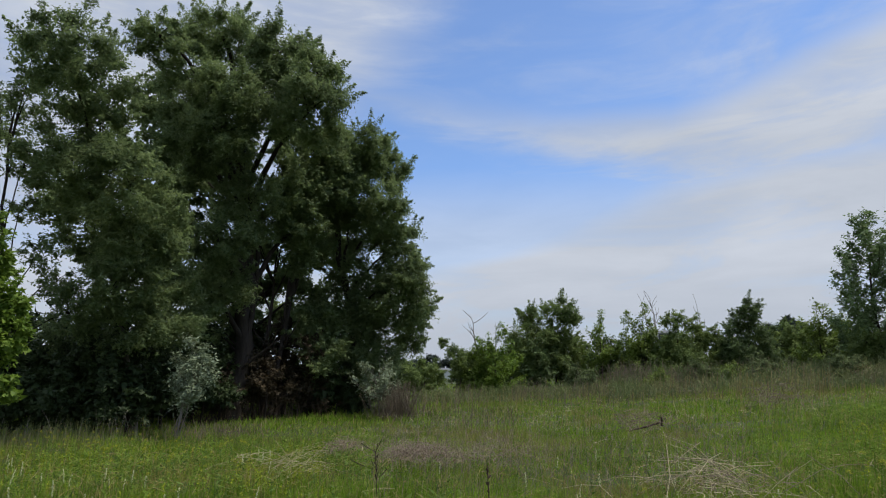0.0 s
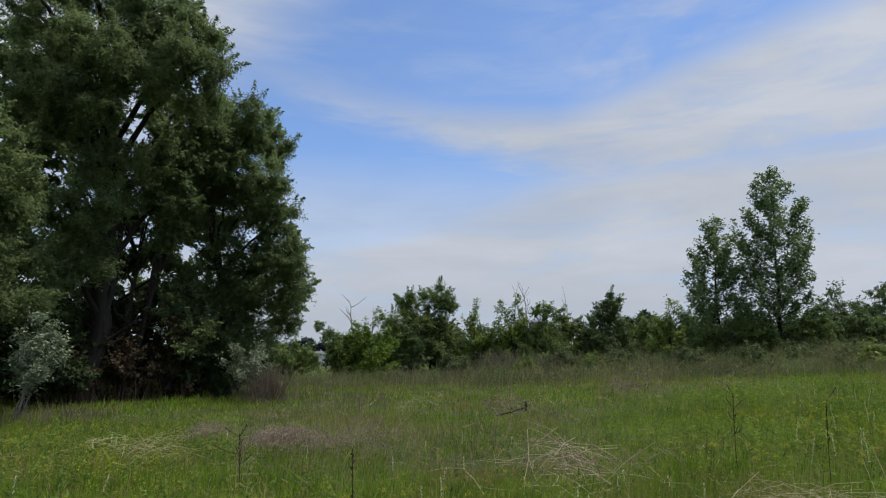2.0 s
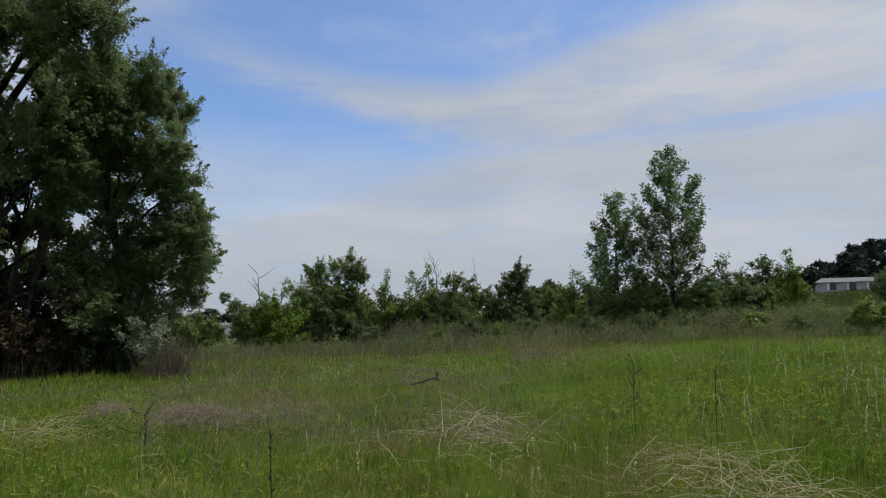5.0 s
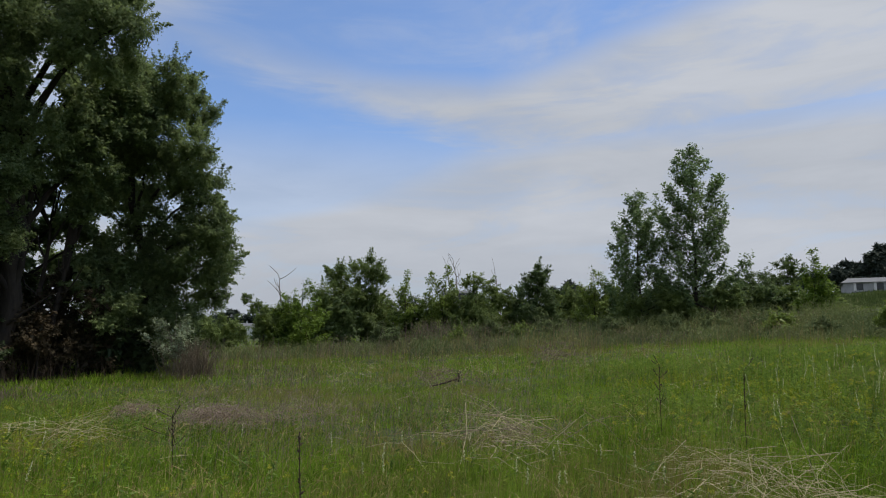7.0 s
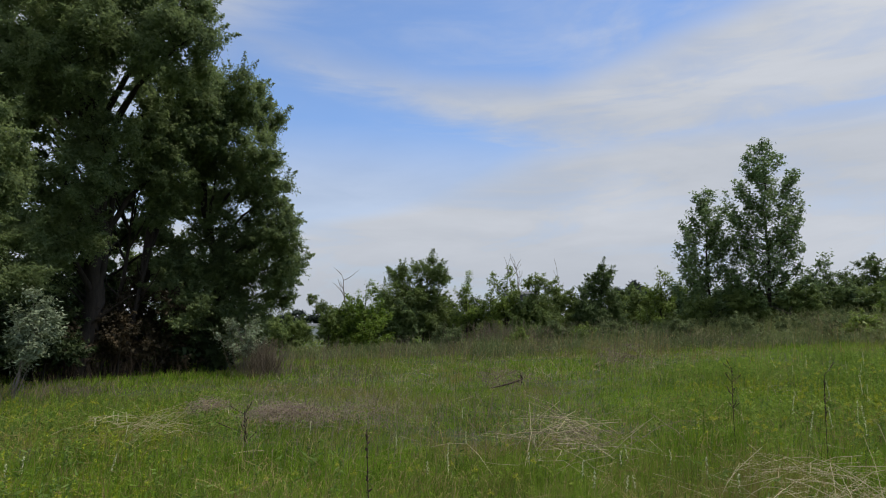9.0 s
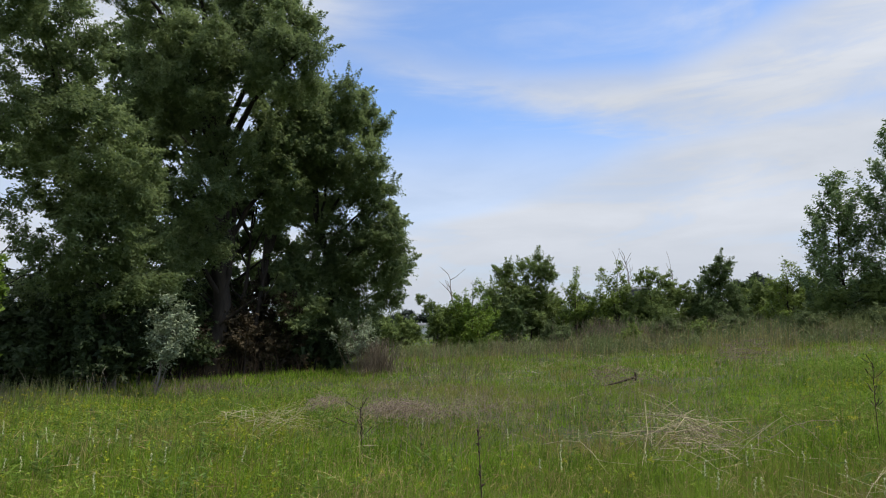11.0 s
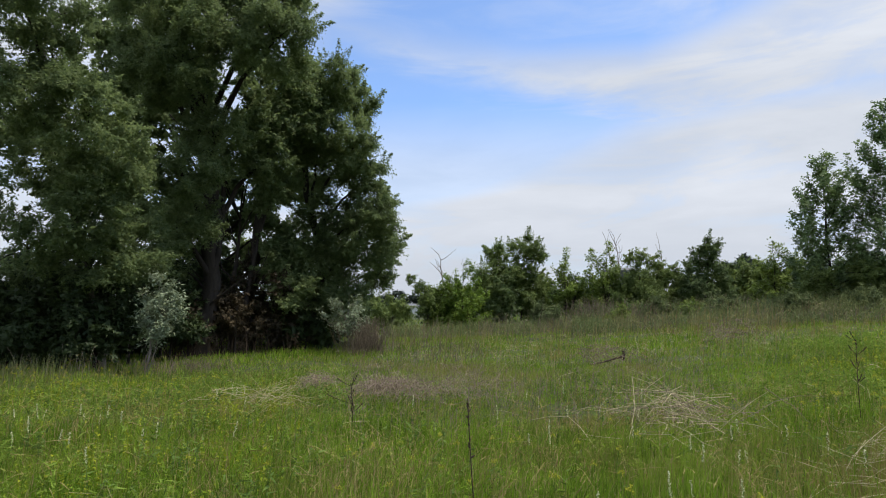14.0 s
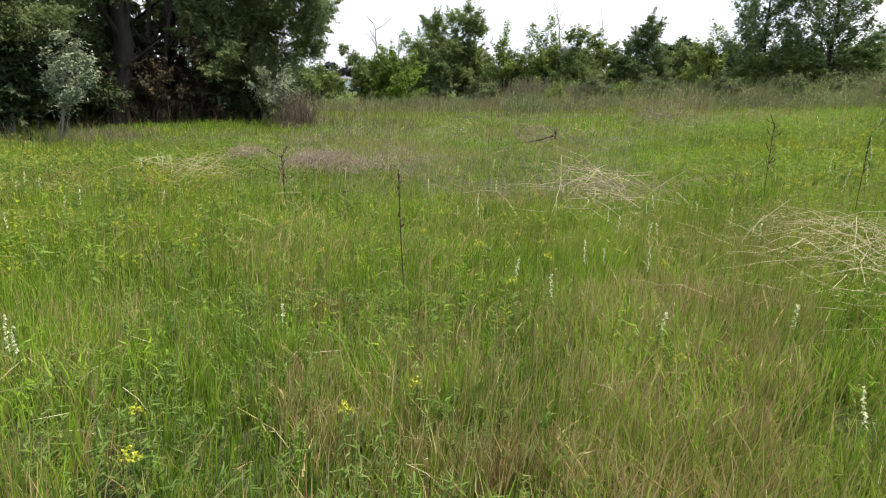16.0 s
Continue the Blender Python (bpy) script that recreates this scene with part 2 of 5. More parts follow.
def ground(x, y):
    """Height of the land: level near the eye, rising to the hedge and up the hillside in the east."""
    x, y = np.asarray(x, float), np.asarray(y, float)
    z = 0.032 * (bend(y - 18, 2.5) - bend(y - 72, 6)) + 0.085 * (bend(x - 4, 2.0) - bend(x - 110, 8))
    near = np.exp(-(x * x + y * y) / 3600.0)
    z = z + near * (0.06 * np.sin(0.55 * x + 1.3) * np.sin(0.47 * y + 0.4) + 0.03 * np.sin(1.7 * x + 0.6 * y) * np.sin(1.3 * y - 0.5 * x))
    return z - 0.09


def spot(az, el, d):
    """The place at that bearing and height angle (degrees), d metres away over the ground, from where the camera stands."""
    a = radians(az)
    return np.array([d * math.sin(a), d * math.cos(a), 1.62 + d * math.tan(radians(el))])


def foot(az, d):
    x, y, _ = spot(az, 0, d)
    return np.array([x, y, float(ground(x, y))])


def solid(name, verts, faces):
    """A mesh from arrays of corners and of faces with equal numbers of corners."""
    verts, faces = np.asarray(verts, np.float32), np.asarray(faces, np.int32)
    me = bpy.data.meshes.new(name)
    me.vertices.add(len(verts))
    me.vertices.foreach_set("co", verts.ravel())
    me.loops.add(faces.size)
    me.loops.foreach_set("vertex_index", faces.ravel())
    me.polygons.add(len(faces))
    me.polygons.foreach_set("loop_start", np.arange(len(faces), dtype=np.int32) * faces.shape[1])
    me.update(calc_edges=True)
    return me


def piece(name, verts, faces, mat, parent=None, label="", kind="", smooth_faces=False):
    me = solid(name, verts, faces)
    me.materials.append(mat)
    if smooth_faces:
        me.polygons.foreach_set("use_smooth", np.ones(len(me.polygons), bool))
    ob = new(name, me)
    if parent:
        ob.parent = parent
    return tagged(ob, label, kind=kind)


def part(name, bm, mat, parent, label=""):
    me = bpy.data.meshes.new(name)
    bm.to_mesh(me)
    bm.free()
    me.materials.append(mat)
    ob = new(name, me)
    ob.parent = parent
    return tagged(ob, label)


def stand(name, place, label, category, group=""):
    ob = new(name)
    ob.location = place
    ob.empty_display_size = 0.2
    bpy.context.view_layer.update()
    return tagged(ob, label, category, group)


class Tubes:
    """Tapered round limbs, gathered into one mesh."""

    def __init__(self, sides=6):
        self.sides, self.verts, self.faces, self.count = sides, [], [], 0

    def add(self, points, radii):
        pts, k = np.asarray(points, float), self.sides
        way = np.gradient(pts, axis=0)
        way /= np.linalg.norm(way, axis=1, keepdims=True) + 1e-9
        ref = np.array([0.31, 0.95, 0.02]) if abs(way[0][2]) > 0.6 else np.array([0.05, 0.1, 0.99])
        s = np.cross(way, ref)
        s /= np.linalg.norm(s, axis=1, keepdims=True) + 1e-9
        u = np.cross(s, way)
        ang = np.arange(k) * 2 * math.pi / k
        ring = (np.cos(ang)[None, :, None] * s[:, None] + np.sin(ang)[None, :, None] * u[:, None]) * np.asarray(radii)[:, None, None]
        self.verts.append((pts[:, None] + ring).reshape(-1, 3))
        i = np.arange(len(pts) - 1)[:, None] * k
        j = np.arange(k)[None]
        q = np.stack([i + j, i + (j + 1) % k, i + k + (j + 1) % k, i + k + j], -1).reshape(-1, 4)
        self.faces.append(q + self.count)
        self.count += len(pts) * k

    def make(self, name, mat, parent=None, label="", kind="", origin=(0, 0, 0)):
        return piece(name, np.concatenate(self.verts) - np.asarray(origin), np.concatenate(self.faces), mat, parent, label, kind, True)


def curve(points, n, sway=0.0, rng=None):
    """A smooth line of n points through the given ones."""
    p = np.asarray(points, float)
    t = np.linspace(0, 1, len(p))
    tt = np.linspace(0, 1, n)
    if len(p) > 2:
        fit = np.polyfit(t, p, min(3, len(p) - 1))
        q = np.stack([np.polyval(fit[:, c], tt) for c in range(3)], 1)
    else:
        q = np.stack([np.interp(tt, t, p[:, c]) for c in range(3)], 1)
    if sway and rng is not None:
        q[1:-1] += rng.normal(0, sway, (n - 2, 3))
    return q


def unit(v):
    return v / (np.linalg.norm(v, axis=-1, keepdims=True) + 1e-9)


def leaves(rng, places, length, width, droop=0.2, facing=None, spread=0.5):
    """A small three-cornered leaf at each place: corners and faces. facing: the ways that the leaves' upper sides tend to."""
    n = len(places)
    d = rng.normal(0, 1, (n, 3))
    d[:, 2] = d[:, 2] * 0.7 - droop
    if facing is None:
        facing = np.array([0, 0, 0.9])
    up = unit(facing + rng.normal(0, spread, (n, 3)))
    s = unit(np.cross(d, up))
    d = unit(np.cross(up, s))
    size = rng.uniform(0.6, 1.35, (n, 1))
    ll, ww = length * size, width * size
    v = np.stack([places - s * ww * 0.5, places + s * ww * 0.5, places + d * ll], 1)
    return v.reshape(-1, 3), np.arange(n * 3).reshape(n, 3)


def tree(name, dist, stem, blobs, mat, label, category="tree", trunk_r=0.2, leaf=(0.086, 0.056), cover=0.95, lobes=9, lobe=0.40,
         depth=3.0, seed=1, bark=None, group="", forks=4, core=0.6, ragged=0.17, sprays=0.6, many=False, hang=0.0, tall=0.8):
    """A tree from its stem line and its masses of foliage, all as bearing, height angle and half sizes. Each mass bears
    smaller rounded lobes, and each lobe its leaves; cover: how thickly they lie; sprays: shoots that stick out; hang: how far the top
    leans out over the foot."""
    els = [b[1] for b in blobs]
    rng = np.random.default_rng(seed)
    base = foot(stem[0][0], dist)
    line = [base - (0, 0, 0.15)] + [spot(az, el, dist) for az, el in stem[1:]]
    thing = stand(name, base, label, category, group)
    wood = Tubes(7)
    spine = curve(line, 14, trunk_r * 0.25, rng)
    grow = np.linspace(0, 1, 14)
    wood.add(spine, trunk_r * (1.0 - 0.86 * grow) * (1 + 0.22 * np.exp(-grow * 14)))
    spots, faces, hearts = [], [], []
    one = leaf[0] * leaf[1] * 0.5
    for k, (az, el, rx, rz) in enumerate(blobs):
        off = ((k * 0.618 + 0.3) % 1.0 - 0.5) * depth
        off -= hang * (el - min(els)) / (max(els) - min(els) + 1e-6)
        c = spot(az, el, dist + off)
        r = np.array([rx, max(rx, 0.6 * rz) * 1.05, rz])
        low = spine[:, 2] < c[2] - 0.1
        at = spine[max(0, min(12, int(low.sum() * 0.85) - 1))]
        if many and k > 4:
            at = (base + c) / 2
        elif many:
            at = base + np.array([rng.normal(0, 0.12), rng.normal(0, 0.1), -0.05])
        if c[2] > base[2] + 0.5:
            mid = at * 0.45 + c * 0.55 + np.array([0, 0, 0.12 * np.linalg.norm(c - at)])
            lr = max(0.014, trunk_r * (0.6 if many else 0.30))
            wood.add(curve([at, mid, c], 7, 0.04, rng), np.linspace(lr, lr * 0.3, 7))
        n = lobes
        t = (np.arange(n) + 0.5) / n
        turn = np.arange(n) * 2.39996 + rng.uniform(0, 6.3)
        u = np.stack([np.sqrt(1 - (1 - 2 * t) ** 2) * np.cos(turn), np.sqrt(1 - (1 - 2 * t) ** 2) * np.sin(turn), 1 - 2 * t], 1)
        u = unit(u + rng.normal(0, 0.22, (n, 3)))
        mids = c + u * r * rng.uniform(0.45, 0.74, (n, 1))
        for m, w in zip(mids, u):
            big = lobe * (r[0] * r[1] * r[2]) ** (1 / 3) * rng.uniform(0.65, 1.25)
            cnt = max(8, int(4 * math.pi * big * big * cover / one))
            each = 20
            shoots = max(4, cnt // each)
            way = unit(unit(rng.normal(0, 1, (shoots, 3))) + w * 0.65 + np.array([0, 0, 0.26]))
            long = big * (rng.uniform(0.65, 1.2, (shoots, 1)) + np.minimum(rng.exponential(ragged, (shoots, 1)), 0.6))
            t = 0.14 + 0.86 * rng.uniform(0, 1, (shoots, each, 1)) ** 0.95
            thick = 0.025 + 0.15 * big * (1.12 - t)
            p = m + (way * long * np.array([1, 1, tall]))[:, None] * t + rng.normal(0, 1, (shoots, each, 3)) * thick
            p[..., 2:] -= 0.16 * long[:, None] * t * t
            spots.append(p.reshape(-1, 3))
            faces.append(np.repeat(way * 0.6 + np.array([0, 0, 0.55]), each, axis=0))
            for _ in range(2 if rng.uniform() < sprays else 0):
                way = unit(w + np.array([rng.normal(0, 0.5), rng.normal(0, 0.4), 0.5]))
                s = rng.uniform(0, 1, (int(cnt * 0.09) + 4, 1))
                spots.append(m + way * big * (0.9 + s * rng.uniform(0.7, 1.3)) + rng.normal(0, 0.04 + 0.09 * big, (len(s), 3)) * (1.1 - s))
                faces.append(np.tile(way * 0.3 + np.array([0, 0, 0.6]), (len(s), 1)))
        for m in mids[:forks]:
            wood.add(curve([c, (c + m) / 2 + (0, 0, 0.08), m], 4), np.linspace(max(0.012, trunk_r * 0.1), 0.006, 4))
        inner = int(core * 4 * math.pi * (r[0] * r[2]) * 0.5 / (one * 4.8))
        q = unit(rng.normal(0, 1, (inner, 3))) * rng.uniform(0.15, 0.70, (inner, 1))
        hearts.append(c + q * r)
    wood.make("trunk", bark or M_BARK, thing, origin=base)
    places, tend = np.concatenate(spots), np.concatenate(faces)
    keep = places[:, 2] > ground(places[:, 0], places[:, 1]) + 0.05
    v, f = leaves(rng, places[keep], *leaf, facing=tend[keep])
    hearts = np.concatenate(hearts)
    hearts = hearts[hearts[:, 2] > ground(hearts[:, 0], hearts[:, 1]) + 0.15]
    hv, hf = leaves(rng, hearts, leaf[0] * 1.7, leaf[1] * 1.7, spread=1.0)
    v, f = np.concatenate([v, hv]), np.concatenate([f, hf + len(v)])
    piece("crown", v - base, f, mat, thing)
    return thing


def rising_tree(name, az, d, top_el, widths, mat, label, seed, boughs=70, leaf=(0.115, 0.075), count=12000, trunk_r=0.1, group="", bare=0.12,
                lean=0.0, stems=1, category="tree", steep=1.25, bark=None, shoot=0.5):
    """A tree of steep rising boughs with leaves along them; widths: half width of the crown at even steps from foot to top."""
    rng = np.random.default_rng(seed)
    base = foot(az, d)
    high = 1.62 + d * math.tan(radians(top_el)) - base[2]
    thing = stand(name, base, label, category, group)
    wood = Tubes(6)
    spines = []
    for k in range(stems):
        out = np.array([rng.normal(0, 0.5), rng.normal(0, 0.4), 0]) * (k > 0) * widths[len(widths) // 2]
        tip = base + np.array([lean, 0, high * (1 if k == 0 else rng.uniform(0.72, 0.95))]) + out
        sp = curve([base - (0, 0, 0.1), base * 0.55 + tip * 0.45 - out * 0.15 + rng.normal(0, 0.06, 3), tip], 14, trunk_r * 0.4, rng)
        wood.add(sp, (trunk_r if k == 0 else trunk_r * 0.7) * (1 - 0.93 * np.linspace(0, 1, 14)))
        spines.append(sp)
    grid = np.linspace(0, 1, len(widths))
    spots, weight, lines = [], [], []
    for k in range(boughs):
        s = bare + (1 - bare) * ((k + rng.uniform(0, 1)) / boughs) ** 0.9
        sp = spines[k % stems]
        w = float(np.interp(s, grid, widths)) * rng.uniform(0.5, 1.15) / (1 if stems == 1 else 1.5)
        turn = k * 2.39996 + rng.normal(0, 0.3)
        at = lambda f: np.array([np.interp(f * 13, np.arange(14), sp[:, i]) for i in range(3)])
        rise = min(w * steep, s * high * 0.8) * rng.uniform(0.7, 1.2)
        a = at(max(0.02, s - rise / high))
        b = at(min(1, s)) + np.array([math.cos(turn), math.sin(turn), 0]) * w
        mid = (a + b) / 2 + np.array([math.cos(turn), math.sin(turn), 0]) * w * 0.16 - (0, 0, 0.10 * rise)
        line = curve([a, mid, b], 6, 0.03, rng)
        r = max(0.008, trunk_r * 0.28 * (1 - s) + 0.008)
        wood.add(line, np.linspace(r, 0.004, 6))
        lines.append(line)
        weight.append(0.25 + np.linalg.norm(b - a))
    weight = np.array(weight) / sum(weight)
    tend = []
    for line, w in zip(lines, weight):
        n = max(6, int(count * w * rng.uniform(0.6, 1.4)))
        long = float(np.linalg.norm(line[5] - line[0]))
        side = max(3, int(3 + long * 4))
        each = max(3, n // side)
        t0 = np.linspace(0.28, 1.0, side) + rng.normal(0, 0.03, side)
        a = np.stack([np.interp(np.clip(t0, 0, 1) * 5, np.arange(6), line[:, i]) for i in range(3)], 1)
        ahead = unit(line[5] - line[3])
        way = unit(unit(rng.normal(0, 1, (side, 3))) * np.array([1, 1, 0.6]) + ahead * 0.8 + np.array([0, 0, 0.25]))
        way[-1] = ahead
        reach = shoot * (0.55 + 0.25 * long) * rng.uniform(0.6, 1.25, (side, 1)) * (1.25 - 0.5 * t0[:, None])
        t = rng.uniform(0, 1, (side, each, 1)) ** 0.8
        p = a[:, None] + (way * reach)[:, None] * t + rng.normal(0, 1, (side, each, 3)) * (0.04 + 0.22 * shoot * (1.1 - t))
        spots.append(p.reshape(-1, 3))
        tend.append(np.repeat(way * 0.5 + np.array([0, 0, 0.6]), each, axis=0))
        for k in range(0, side, 2):
            wood.add([a[k], a[k] + way[k] * reach[k] * 0.5, a[k] + way[k] * reach[k] * 0.9], [0.008, 0.006, 0.003])
    wood.make("trunk", bark or M_BARK, thing, origin=base)
    v, f = leaves(rng, np.concatenate(spots), *leaf, facing=np.concatenate(tend), spread=0.55)
    piece("crown", v - base, f, mat, thing)
    return thing


# ---------------------------------------------------------------- land
def land():
    ring = np.concatenate([np.linspace(0, 60, 61), np.geomspace(63, 2600, 46)])
    spoke = np.linspace(0, 2 * math.pi, 193)[:-1]
    r, a = np.meshgrid(ring[1:], spoke, indexing="ij")
    x, y = (r * np.sin(a)).ravel(), (r * np.cos(a)).ravel()
    v = np.concatenate([[[0, 0, float(ground(0, 0))]], np.stack([x, y, ground(x, y)], 1)])
    n, m = len(ring) - 1, len(spoke)
    i, j = np.meshgrid(np.arange(n - 1), np.arange(m), indexing="ij")
    q = np.stack([1 + i * m + j, 1 + i * m + (j + 1) % m, 1 + (i + 1) * m + (j + 1) % m, 1 + (i + 1) * m + j], -1).reshape(-1, 4)
    j = np.arange(m)
    fan = np.stack([np.zeros(m, int), 1 + (j + 1) % m, 1 + j, 1 + j], 1)
    me = bpy.data.meshes.new("ground")
    me.from_pydata(v.tolist(), [], [t[:3] for t in fan[:, :3].tolist()] + q.tolist())
    me.polygons.foreach_set("use_smooth", np.ones(len(me.polygons), bool))
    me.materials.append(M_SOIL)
    me.update()
    return tagged(new("ground", me), "uneven meadow ground of thatch, moss and soil", "ground", kind="structure")


land()


# ---------------------------------------------------------------- grass
def sector(rng, n, r0, r1, a0=-40.0, a1=60.0):
    r = np.sqrt(rng.uniform(r0 * r0, r1 * r1, n))
    a = np.radians(rng.uniform(a0, a1, n))
    return r * np.sin(a), r * np.cos(a)


def clumped(x, y, scale, seed):
    """0 to 1, a slow wander over the ground."""
    rng = np.random.default_rng(seed)
    total = np.zeros_like(x)
    for k in range(6):
        w = rng.normal(0, 1, 2) / scale * (1 + 0.6 * k)
        total += np.sin(x * w[0] + y * w[1] + rng.uniform(0, 6.3)) / (1 + 0.4 * k)
    return 0.5 + 0.5 * np.tanh(total * 0.8)


def blades(rng, x, y, height, width, lean=0.35, joints=2):
    """Tapered, bent blades of grass."""
    n = len(x)
    base = np.stack([x, y, ground(x, y) - 0.02], 1)
    a = rng.uniform(0, 2 * math.pi, n)
    side = np.stack([np.cos(a), np.sin(a), 0 * a], 1)
    b = rng.uniform(0, 2 * math.pi, n)
    push = np.abs(rng.normal(0, lean, n)) * (0.6 + 0.8 * clumped(x, y, 0.7, 77))
    out = np.stack([np.cos(b), np.sin(b), 0 * b], 1) * push[:, None] + np.array([0.07, 0.0, 0])
    flat = np.linalg.norm(out, axis=1, keepdims=True)
    h, w = height[:, None], width[:, None]
    rise = 1.0 / np.sqrt(1 + flat * flat)
    up = np.array([0, 0, 1.0])
    tip = base + (up + out) * h * rise
    if joints == 2:
        mid = base + (up * 1.12 + out * 0.62) * h * rise * 0.56
        v = np.stack([base - side * w, base + side * w, mid + side * w * 0.8, mid - side * w * 0.8, tip], 1)
        f = np.array([[0, 1, 2], [0, 2, 3], [3, 2, 4]])
    else:
        v = np.stack([base - side * w, base + side * w, tip], 1)
        f = np.array([[0, 1, 2]])
    k = v.shape[1]
    faces = (np.arange(n)[:, None, None] * k + f[None]).reshape(-1, 3)
    return v.reshape(-1, 3), faces


def lawn(name, label, mat, seed, bands, tall, lean=0.35, patch=None, span=(-40.0, 60.0)):
    """One sheet of grass from bands of (from, to, number, half width, joints)."""
    rng = np.random.default_rng(seed)
    vs, fs, count = [], [], 0
    for r0, r1, n, wide, joints in bands:
        x, y = sector(rng, n, r0, r1, *span)
        keep = rng.uniform(0, 1, n) < 0.35 + 0.65 * clumped(x, y, 0.35, 55)
        if r1 <= 5.5 and n > 10000:
            many = n // 55
            cx, cy = sector(rng, many, r0, r1, *span)
            pick = rng.integers(0, many, n)
            size = rng.uniform(0.02, 0.09, many)[pick]
            tuft = rng.uniform(0, 1, n) < 0.72
            dx, dy = rng.normal(0, 1, n) * size, rng.normal(0, 1, n) * size
            x, y = np.where(tuft, cx[pick] + dx, x), np.where(tuft, cy[pick] + dy, y)
        if r1 <= 5:
            keep &= rng.uniform(0, 1, n) < np.clip((clumped(x, y, 0.16, 57) - 0.18) * 2.2, 0.25, 1)
        if patch:
            keep &= rng.uniform(0, 1, n) < np.clip((clumped(x, y, patch[0], patch[1]) - patch[2]) / patch[3], patch[4], 1)
        x, y = x[keep], y[keep]
        h = tall[0] + (tall[1] - tall[0]) * rng.beta(2.0, 2.6, len(x))
        h = h * (0.6 + 0.55 * clumped(x, y, 1.3, 16) + 0.25 * clumped(x, y, 0.3, 18)) * np.where(r0 >= 10, 0.55, 0.72 if r0 < 4 else 0.95)
        if r0 >= 10:
            h = h * (0.45 + 0.8 * clumped(x, y, 0.55, 21) + 0.45 * clumped(x, y, 2.2, 22))
        v, f = blades(rng, x, y, h, wide * rng.uniform(0.6, 1.4, len(x)), lean * (1.6 if r0 >= 10 else 1.0), joints)
        vs.append(v)
        fs.append(f + count)
        count += len(v)
    ob = piece(name, np.concatenate(vs), np.concatenate(fs), mat)
    return tagged(ob, label, "grass", kind="stuff")


lawn("meadow_grass", "lush green meadow grass, knee high and bent by wind", M_GRASS, 11,
     [(1.2, 3.0, 34000, 0.0034, 2), (3.0, 5, 56000, 0.0036, 2), (5, 10, 112000, 0.0040, 2), (10, 20, 172000, 0.0076, 1), (20, 34, 124000, 0.0150, 1), (34, 60, 44000, 0.038, 1)],
     (0.10, 0.54), 0.55)
lawn("dry_grass", "dry straw-coloured grass stems among the green", M_DRY, 12,
     [(1.2, 5, 34000, 0.0024, 2), (5, 10, 30000, 0.0022, 2), (10, 20, 27000, 0.0048, 1), (20, 38, 34000, 0.009, 1)],
     (0.18, 0.60), 0.55, (1.6, 3, 0.30, 0.5, 0.32))
lawn("withered_patch", "withered brown patch of grass near the path", M_DRY, 14,
     [(1.6, 3.0, 15000, 0.0025, 2), (3.0, 5.4, 15000, 0.0027, 2)], (0.16, 0.60), 0.45, (0.6, 9, 0.15, 0.5, 0.2), (-6, 39))
# dense thatch layer whose dark tone stands in for shade low in the grass
lawn("grass_thatch", "flattened old grass thatch under the sward, darkened for shade between blades", M_THATCH, 13,
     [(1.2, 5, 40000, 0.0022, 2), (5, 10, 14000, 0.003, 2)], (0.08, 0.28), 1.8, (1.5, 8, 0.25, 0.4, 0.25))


def litter(name, label, mat, seed, n, r0, r1, long, wide, high, patch=0.0):
    """Broken stems caught at all angles in the sward."""
    rng = np.random.default_rng(seed)
    x, y = sector(rng, n, r0, r1)
    if patch:
        keep = rng.uniform(0, 1, n) < np.clip((clumped(x, y, 0.7, seed) - 0.55) * 2, 0, 1) * clumped(x, y, 4.0, seed + 1)
        keep &= np.degrees(np.arctan2(x, y)) > -7
        x, y, n = x[keep], y[keep], int(keep.sum())
    c = np.stack([x, y, ground(x, y) + rng.uniform(0.04, high, n)], 1)
    a, e = rng.uniform(0, 2 * math.pi, n), rng.normal(0.1, 0.45, n)
    d = np.stack([np.cos(a) * np.cos(e), np.sin(a) * np.cos(e), np.sin(e)], 1) * rng.uniform(long * 0.3, long, n)[:, None] * 0.5
    s = unit(np.cross(d, rng.normal(0, 1, (n, 3)))) * (wide * rng.uniform(0.6, 1.4, n))[:, None]
    sag = np.array([0, 0, 1.0]) * (rng.uniform(0.0, 0.25, n) * np.linalg.norm(d, axis=1))[:, None]
    low = np.minimum((c - d - sag)[:, 2], (c + d - sag)[:, 2]) - ground(x, y)
    c[:, 2] += np.maximum(0, 0.01 - low)
    v = np.stack([c - d - sag - s, c - d - sag + s, c - s, c + s, c + d - sag], 1)
    f = np.array([[0, 1, 3], [0, 3, 2], [2, 3, 4]])
    return tagged(piece(name, v.reshape(-1, 3), (np.arange(n)[:, None, None] * 5 + f[None]).reshape(-1, 3), mat), label, "litter", kind="stuff")


litter("grass_litter", "broken straw caught in the near sward", M_STRAW, 15, 650, 1.4, 5.5, 0.24, 0.0010, 0.26)
litter("grass_litter", "broken brown stems caught in the near sward", M_DRY, 16, 4200, 1.4, 5.5, 0.20, 0.0010, 0.16)
litter("grass_litter", "broken straw caught in the sward farther on", M_DRY, 17, 4500, 5.5, 14, 0.45, 0.0020, 0.40)
litter("straw_tufts", "pale bent straw lying in tufts over the meadow", M_STRAW, 18, 26000, 8, 30, 0.75, 0.0028, 0.34, 1.0)
lawn("hill_grass", "grass on the far slope below the farm building", M_HILL, 19,
     [(58, 85, 26000, 0.06, 1), (85, 125, 16000, 0.10, 1)], (0.3, 0.7), 0.6, None, (42.0, 60.0))
